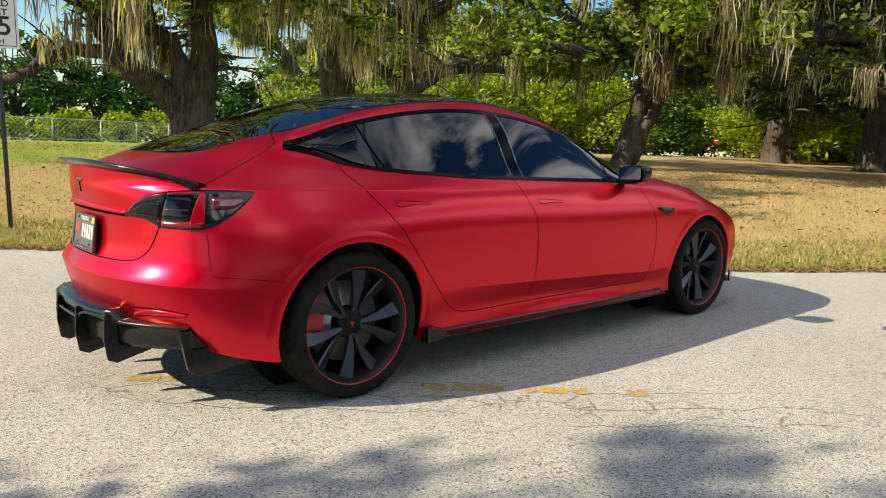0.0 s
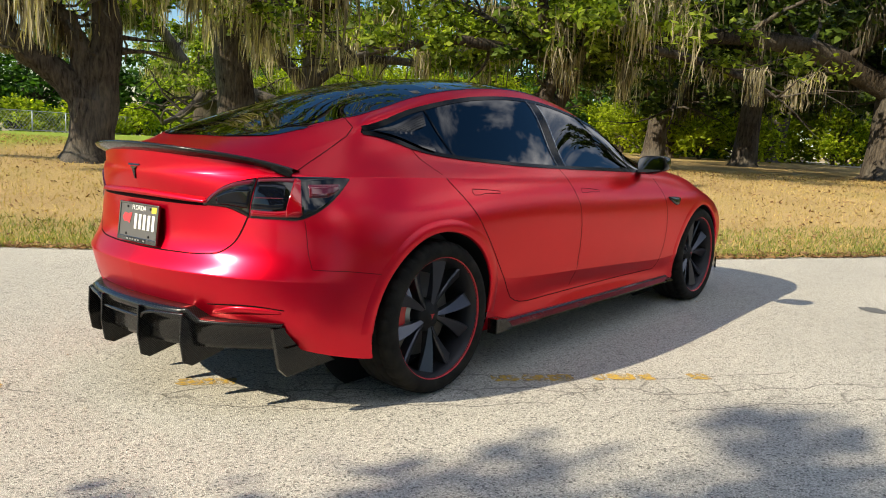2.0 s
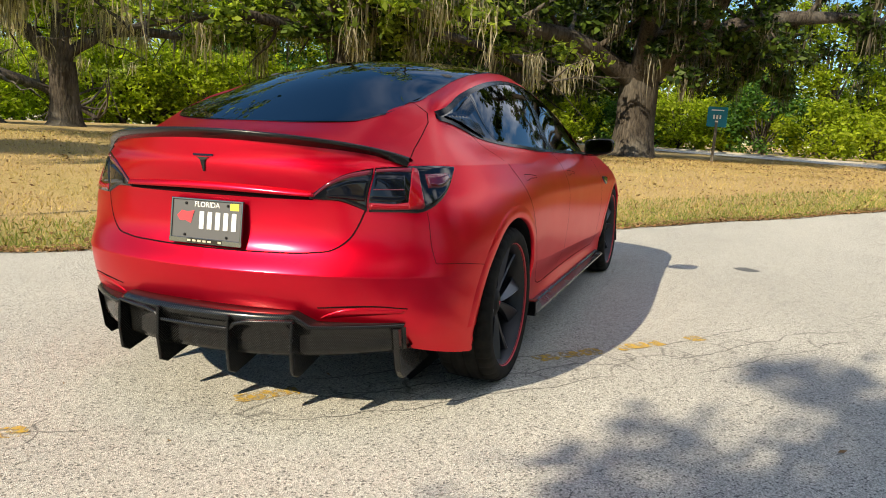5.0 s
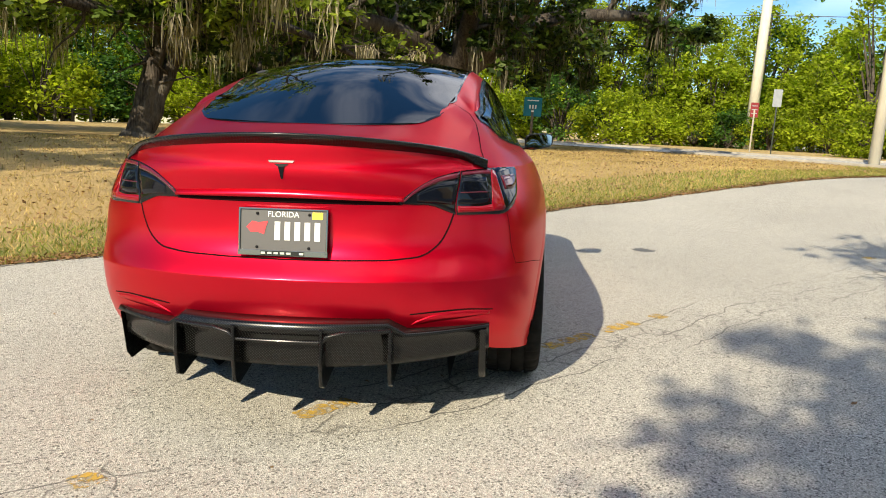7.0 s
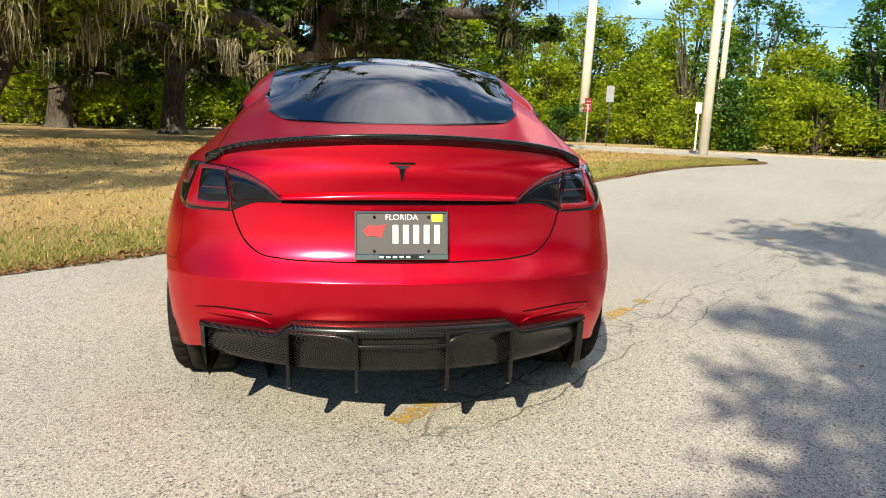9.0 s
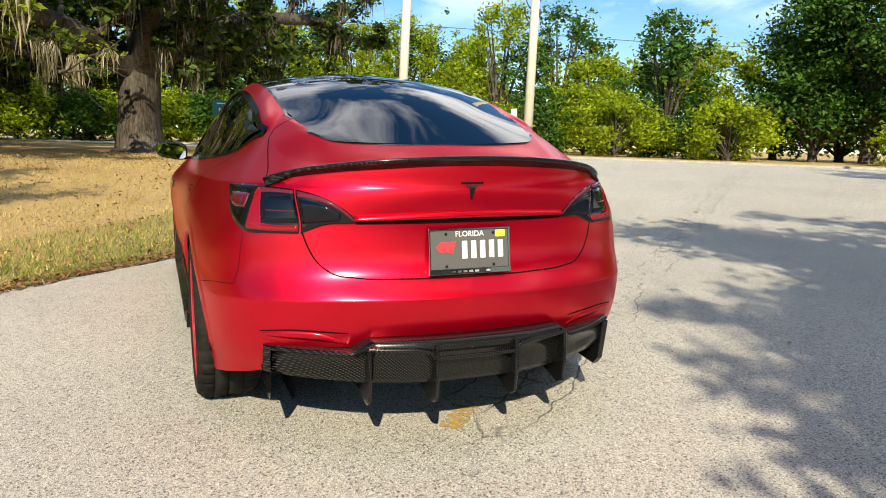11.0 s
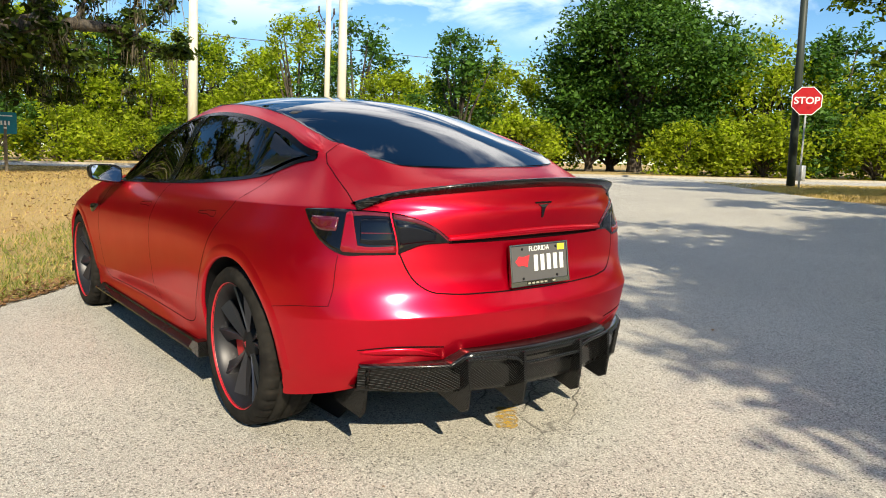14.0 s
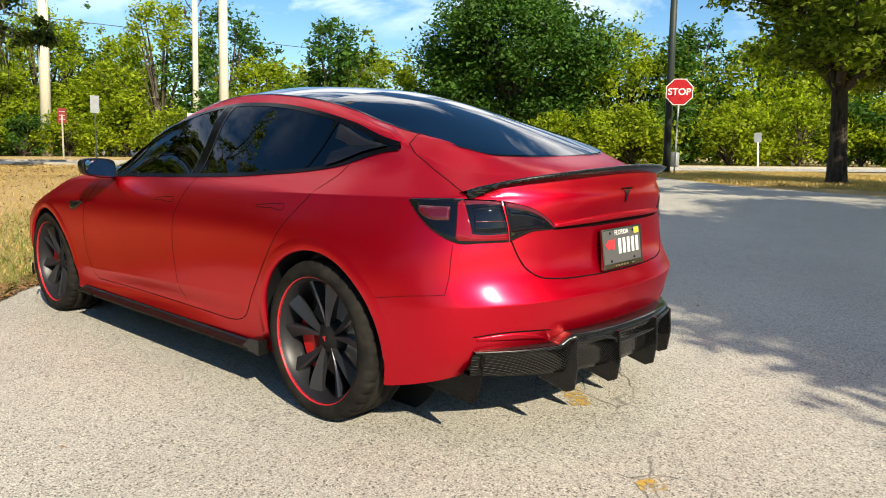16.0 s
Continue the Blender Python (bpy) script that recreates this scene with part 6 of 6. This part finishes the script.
# blue-green park sign
park = sign_thing("park_sign", 1.15, 23.85, 2.12, (0.2, -3), "blue-green park sign with pale bars on a dark post")
poly_plate("panel", rounded(0.63, 0.66, 0.03), -0.01, 0.01, SIGN_BLUE, park, "blue-green panel")
for pts in (rect(0.05, 0.13, -0.10, 0.0), rect(0.05, 0.13, 0.0, 0.0), rect(0.05, 0.13, 0.10, 0.0), rect(0.09, 0.05, 0.0, -0.15), rect(0.40, 0.035, 0, 0.22)):
    poly_plate("sign_bar", pts, 0.009, 0.012, SIGN_WHITE, park)
post(park, 2.12 - gz(1.15, 23.85), 0.09, OLD_WOOD)

# other signs round the junction
red_sign = sign_thing("notice_sign", 15.9, 48.3, 3.7, (0, -3), "small red notice sign on a pale post")
poly_plate("panel", rounded(0.50, 0.95, 0.04), -0.006, 0.006, SIGN_MAROON, red_sign)
for k in range(3):
    poly_plate("sign_bar", rect(0.34, 0.05, 0, 0.26 - 0.24 * k), 0.006, 0.008, SIGN_GREY, red_sign)
post(red_sign, 3.7 - gz(15.9, 48.3), 0.10, KERB)
grey_sign = sign_thing("grey_sign", 14.7, 40.3, 4.0, (0, -3), "grey sign panel on a dark post")
poly_plate("panel", rounded(0.45, 0.95, 0.04), -0.006, 0.006, SIGN_GREY, grey_sign)
post(grey_sign, 4.0 - gz(14.7, 40.3), 0.07, DARK_POLE)
small_sign = sign_thing("small_sign", 19.4, 38.5, 3.4, (0, -3), "small pale sign on a white post")
poly_plate("panel", rounded(0.34, 0.62, 0.03), -0.006, 0.006, SIGN_WHITE, small_sign)
post(small_sign, 3.4 - gz(19.4, 38.5), 0.09, SIGN_WHITE)
white_sign = sign_thing("road_sign", 35.6, 12.0, 2.53, (-2.5, -2.6), "pale grey sign on a leaning white post", lean=3.0)
poly_plate("panel", rounded(0.34, 0.48, 0.04), -0.006, 0.006, SIGN_GREY, white_sign)
post(white_sign, 2.53 - gz(35.6, 12.0), 0.08, SIGN_WHITE)
for x, y in ((-23.7, 42.4), (-22.1, 43.3)):
    rs = sign_thing("round_sign", x, y, gz(x, y) + 1.0, (3, -2), "small dark red round sign near the gate")
    poly_plate("panel", [(0.19 * math.cos(a), 0.19 * math.sin(a)) for a in np.linspace(0, 2 * math.pi, 20, endpoint=False)], -0.006, 0.006, SIGN_RED, rs)
    poly_plate("sign_bar", rect(0.24, 0.05), 0.006, 0.008, SIGN_WHITE, rs)
    post(rs, 1.0, 0.05, DARK_POLE)


def pole(name, x, y, height, r0, r1, material, label, arms=(), lean=(0, 0)):
    z0 = gz(x, y) - 0.1
    ob = empty(name, Matrix.Translation((x, y, z0)))
    bm = bmesh.new()
    bm_cyl(bm, (0, 0, 0), (lean[0], lean[1], height), r0, r1, 20)
    part("shaft", bm, material, ob)
    for h, ln in arms:
        arm = tube([(-ln, 0.05, h), (-ln * 0.6, 0.05, h - 0.5), (0, 0.05, h - 0.9)], [0.05, 0.05, 0.05], 6)
        mesh_part("bracket", *arm, INSULATOR, ob)
        arm = tube([(ln, 0.05, h), (ln * 0.6, 0.05, h - 0.5), (0, 0.05, h - 0.9)], [0.05, 0.05, 0.05], 6)
        mesh_part("bracket", *arm, INSULATOR, ob)
        for s_ in (-1, 1):
            bm = bmesh.new()
            bm_cyl(bm, (s_ * ln, 0.05, h), (s_ * ln, 0.05, h + 0.5), 0.10, 0.07, 10)
            part("insulator", bm, INSULATOR, ob)
    return tagged(ob, label, "utility pole")


pole("utility_pole", 20.2, 63.5, 19, 0.46, 0.34, CONCRETE_POLE, "tall pale concrete utility pole with brackets", ((14.6, 0.9),), (0.25, 0))
pole("utility_pole", 12.95, 24.0, 11, 0.19, 0.15, CONCRETE_POLE, "slender cream utility pole beside the junction", (), (0.12, 0.05))
pole("utility_pole", 28.4, 54.3, 17, 0.25, 0.20, CONCRETE_POLE, "distant pale utility pole with brackets", ((11.4, 0.7), (12.6, 0.7)), (0.2, 0))
lamp_pole = pole("lamp_pole", 22.1, 10.05, 9.0, 0.135, 0.11, DARK_POLE, "dark pole with a small cabinet behind the stop sign")
bm = bmesh.new()
bm_box(bm, 0.2, -0.2, 0.55, 0.24, 0.24, 0.5, 0.02)
part("cabinet", bm, GALV, lamp_pole, "small grey cabinet")
wire_a = tube([(-12, 70, 12.6), (4, 66.5, 11.6), (20.2, 63.5, 12.2), (45, 58, 12.0), (80, 50, 12.6)], [0.03] * 5, 5)
wire = mesh_part("overhead_wire", *wire_a, INSULATOR)
tagged(wire, "thin dark overhead wire between the poles", "wire")

# chain-link fence along the field
fence = empty("field_fence", Matrix.Translation((-50, 12, 0)))
fence_pts = [(-49, -12), (-49.5, -2), (-49.6, 7.8), (-50.5, 14), (-53.4, 22), (-56, 30)]
fp = densify(fence_pts, 2.6)
fz = [gz(p[0], p[1]) for p in fp]
for p, z in zip(fp, fz):
    bm = bmesh.new()
    bm_cyl(bm, (p[0] + 50, p[1] - 12, z - 0.1), (p[0] + 50, p[1] - 12, z + 1.45), 0.04, seg=8)
    part("fence_post", bm, GALV, fence)
for h in (0.1, 1.42):
    mesh_part("fence_rail", *tube([(p[0] + 50, p[1] - 12, z + h) for p, z in zip(fp, fz)], [0.025] * len(fp), 6), GALV, fence)
wires = []
for (p, z), (q, z2) in zip(zip(fp, fz), zip(fp[1:], fz[1:])):
    for k in range(10):
        a, b = p + (q - p) * k / 10, p + (q - p) * ((k + 4) / 10)
        for h0, h1 in ((0.1, 1.4), (1.4, 0.1)):
            wires.append(tube([(a[0] + 50, a[1] - 12, z + h0), (b[0] + 50, b[1] - 12, z2 + h1)], [0.006, 0.006], 3))
tagged(mesh_part("fence_mesh", *merged(wires), GALV, fence), kind="stuff")
tagged(fence, "grey chain-link fence along the sunlit field", "fence")

# low wooden barrier deep in the park
barrier = empty("wooden_barrier", Matrix.Translation((-25.2, 37.0, gz(-25.2, 37))))
for k in range(3):
    bm = bmesh.new()
    bm_box(bm, 0.8 * k, 0.45 * k, 0.4, 0.14, 0.14, 1.0, 0.01)
    part("post", bm, OLD_WOOD, barrier)
for h in (0.45, 0.75):
    mesh_part("rail", *tube([(-0.2, -0.1, h), (1.8, 1.0, h)], [0.05, 0.05], 6), OLD_WOOD, barrier)
tagged(barrier, "low weathered wooden barrier among the oaks", "barrier")

# pale house beyond the wood
HOUSE_WALL = make_worn("pale_render", (0.55, 0.55, 0.54), (0.66, 0.66, 0.65))
HOUSE_ROOF = make_worn("grey_shingle", (0.16, 0.16, 0.17), (0.24, 0.24, 0.25))
hx, hy = 35.0, 84.0
house = empty("house", Matrix.Translation((hx, hy, gz(hx, hy))) @ Matrix.Rotation(0.4, 4, "Z"))
bm = bmesh.new()
bm_box(bm, 0, 0, 3.2, 9, 9, 6.6)
part("wall", bm, HOUSE_WALL, house, "pale rendered walls", False)
bm = bmesh.new()
rv = [bm.verts.new(p) for p in ((-5, -5, 6.4), (5, -5, 6.4), (5, 5, 6.4), (-5, 5, 6.4), (-5, 0, 8.6), (5, 0, 8.6))]
for ids in ((0, 1, 5, 4), (2, 3, 4, 5), (0, 4, 3), (1, 2, 5), (0, 3, 2, 1)):
    bm.faces.new([rv[i] for i in ids])
part("roof", bm, HOUSE_ROOF, house, "", False)
for k in range(3):
    bm = bmesh.new()
    bm_box(bm, -2.8 + 2.8 * k, -4.52, 4.4, 1.1, 0.08, 1.4)
    part("window", bm, BLACK_GLOSS, house, "", False)
tagged(house, "pale two-storey house half hidden by the wood", "house")

# kerbs of the cross road
def kerb(name, pts, h=0.09, w=0.16):
    line = densify([uv_xy(*p) for p in pts], 0.6)
    rows_ = []
    for i, p in enumerate(line):
        d = line[min(i + 1, len(line) - 1)] - line[max(i - 1, 0)]
        d = d / np.linalg.norm(d)
        nrm = np.array([-d[1], d[0]])
        z = gz(p[0], p[1])
        a, b, c, e = p - nrm * w, p - nrm * w * 0.8, p + nrm * w * 0.8, p + nrm * w
        rows_.append([(a[0], a[1], z - 0.05), (a[0], a[1], z + h - 0.02), (b[0], b[1], z + h), (c[0], c[1], z + h), (e[0], e[1], z + h - 0.02), (e[0], e[1], z - 0.05)])
    g = np.array(rows_)
    ob = mesh_part(name, g.reshape(-1, 3), quads(len(line), 6), KERB)
    return tagged(ob, "pale worn concrete kerb", "kerb", kind="structure")


kerb("kerb_far", [(33.1, -80), (33.1, 60)])
kerb("kerb_corner", [(22.0, park_edge(22.0) + 0.1), (24.0, park_edge(24.0) + 0.1), (25.2, park_edge(25.2) + 0.1), (26.3, park_edge(26.3) + 0.6), (26.4, 16)], 0.08)

# ---- lane marking, litter, grass ----
YELLOW = Mat("worn_yellow_paint", rough=0.8, spec=0.2)
yn = YELLOW.noise(38, 5, 0.7)
YELLOW.to("Base Color", YELLOW.ramp(yn, [(0.36, (0.30, 0.27, 0.20)), (0.50, (0.52, 0.33, 0.05)), (0.7, (0.60, 0.40, 0.07))]))
yt = YELLOW.n.new("ShaderNodeBsdfTransparent")
ym = YELLOW.n.new("ShaderNodeMixShader")
YELLOW.l.new(YELLOW.ramp(YELLOW.noise(26, 6, 0.75), [(0.42, 0.0), (0.54, 0.85)]), ym.inputs[0])
YELLOW.l.new(yt.outputs[0], ym.inputs[1])
YELLOW.l.new(YELLOW.b.outputs[0], ym.inputs[2])
YELLOW.l.new(ym.outputs[0], YELLOW.n["Material Output"].inputs["Surface"])
YELLOW = YELLOW.m


def road_patch(name, u, v, lu, lv, material, lift, seed, label, category, kind="structure"):
    """A ragged flat patch on the asphalt."""
    rnd = random.Random(seed)
    n = 26
    verts = []
    for k in range(n):
        a = 2 * math.pi * k / n
        c, s_ = math.cos(a), math.sin(a)
        r = (abs(c) ** 6 + abs(s_) ** 6) ** (-1 / 6) * (0.82 + 0.30 * rnd.random())
        x, y = uv_xy(u + c * r * lu / 2, v + s_ * r * lv / 2)
        verts.append((x, y, gz(x, y) + lift))
    ob = mesh_part(name, verts, [list(range(n))], material, smooth=False)
    return tagged(ob, label, category, kind=kind)


k = 0
for u0, ln in ((-1.27, .10), (-0.44, .17), (-0.31, .10), (0.96, .13), (1.10, .12), (1.23, .12), (1.42, .06), (1.53, .14), (1.65, .08), (1.92, .10), (5.3, .12), (6.6, .12)):
    k += 1
    road_patch("lane_marking", u0, -0.475 + 0.045 * u0 - 0.03 * min(0.0, u0) ** 2, ln, 0.10, YELLOW, 0.004, 40 + k, "worn flaking yellow middle-line paint", "lane marking")
TAR = Mat("dark_road_stain", (0.10, 0.10, 0.10), 0.8).m
for u0, v0, lu, lv in ((3.86, 1.12, 0.16, 0.20),):
    road_patch("manhole_stain", u0, v0, lu, lv, TAR, 0.003, 9, "small dark tar spot on the asphalt", "road spot")

LITTER = make_leaf("fallen_leaf", (0.10, 0.05, 0.02), (0.34, 0.20, 0.09), 0.1)
GREEN_BLADE = make_leaf("green_grass_blade", (0.10, 0.14, 0.025), (0.26, 0.28, 0.06), 0.3)
rng = np.random.default_rng(77)


def scatter(n, u_rng, v_fun):
    u = u_rng[0] + (u_rng[1] - u_rng[0]) * rng.random(n)
    v = v_fun(u, rng.random(n))
    x, y = (u - v) * S2, (u + v) * S2
    return x, y, ground_z(x, y) - 0.03


def blades(x, y, z, h, w):
    n = len(x)
    yaw = rng.random(n) * 2 * math.pi
    hh = h * (0.5 + rng.random(n))
    lean_x, lean_y = rng.normal(size=n) * hh * 0.5, rng.normal(size=n) * hh * 0.5
    dx, dy = np.cos(yaw) * w, np.sin(yaw) * w
    v = np.stack([np.stack([x - dx, y - dy, z], 1), np.stack([x + dx, y + dy, z], 1), np.stack([x + lean_x, y + lean_y, z + hh], 1)], 1).reshape(-1, 3)
    return v, np.arange(n * 3).reshape(-1, 3)


edge_arr = np.vectorize(park_edge)
x, y, z = scatter(32000, (-9, 24), lambda u, r: edge_arr(u) + 0.05 + 2.2 * r**1.8)
tagged(mesh_part("grass_verge", *blades(x, y, z, 0.055, 0.006), GREEN_BLADE), "short green grass along the road's edge", "grass", kind="stuff")
x, y, z = scatter(80000, (-16, 27), lambda u, r: edge_arr(u) + 0.3 + 14 * r**1.3)
tagged(mesh_part("dry_grass", *blades(x, y, z, 0.045, 0.008), GRASS_BLADE), "short dry yellow grass of the park", "grass", kind="stuff")
x, y, z = scatter(40000, (8, 26), lambda u, r: -6.2 - 0.9 * np.maximum(0, 13 - u) - 9 * r)
tagged(mesh_part("dry_grass", *blades(x, y, z, 0.06, 0.010), GRASS_BLADE), "short dry yellow grass by the stop sign", "grass", kind="stuff")


def fallen(x, y, z, size):
    n = len(x)
    pos = np.stack([x, y, z], 1)
    a = rng.normal(size=(n, 3)) * np.array([1, 1, 0.35])
    a /= np.linalg.norm(a, axis=1, keepdims=True)
    b = np.cross(a, np.array([0, 0, 1.0]) + rng.normal(size=(n, 3)) * 0.3)
    s_ = size * (0.6 + 0.8 * rng.random(n))[:, None]
    v = np.stack([pos - a * s_, pos + b * s_ * 0.5, pos + a * s_, pos - b * s_ * 0.5], 1).reshape(-1, 3)
    return v, np.arange(n * 4).reshape(-1, 4)


x, y, z = scatter(15000, (-9, 22), lambda u, r: edge_arr(u) - 0.06 + 0.30 * r**1.8)
litter_edge = fallen(x, y, z + 0.045, 0.023)
x, y, z = scatter(16000, (-16, 26), lambda u, r: edge_arr(u) + 0.2 + 13 * r)
litter_far = fallen(x, y, z + 0.04, 0.030)
tagged(mesh_part("leaf_litter", *merged([litter_edge, litter_far]), LITTER), "scattered brown fallen leaves", "leaf litter", kind="stuff")
x, y, z = scatter(45, (-4, 10), lambda u, r: -4.5 + 7.6 * r)
road_leaves = mesh_part("road_leaf_litter", *fallen(x, y, z + 0.038, 0.013), LITTER)
tagged(road_leaves, "a few dry leaves lying on the asphalt", "leaf litter", kind="stuff")
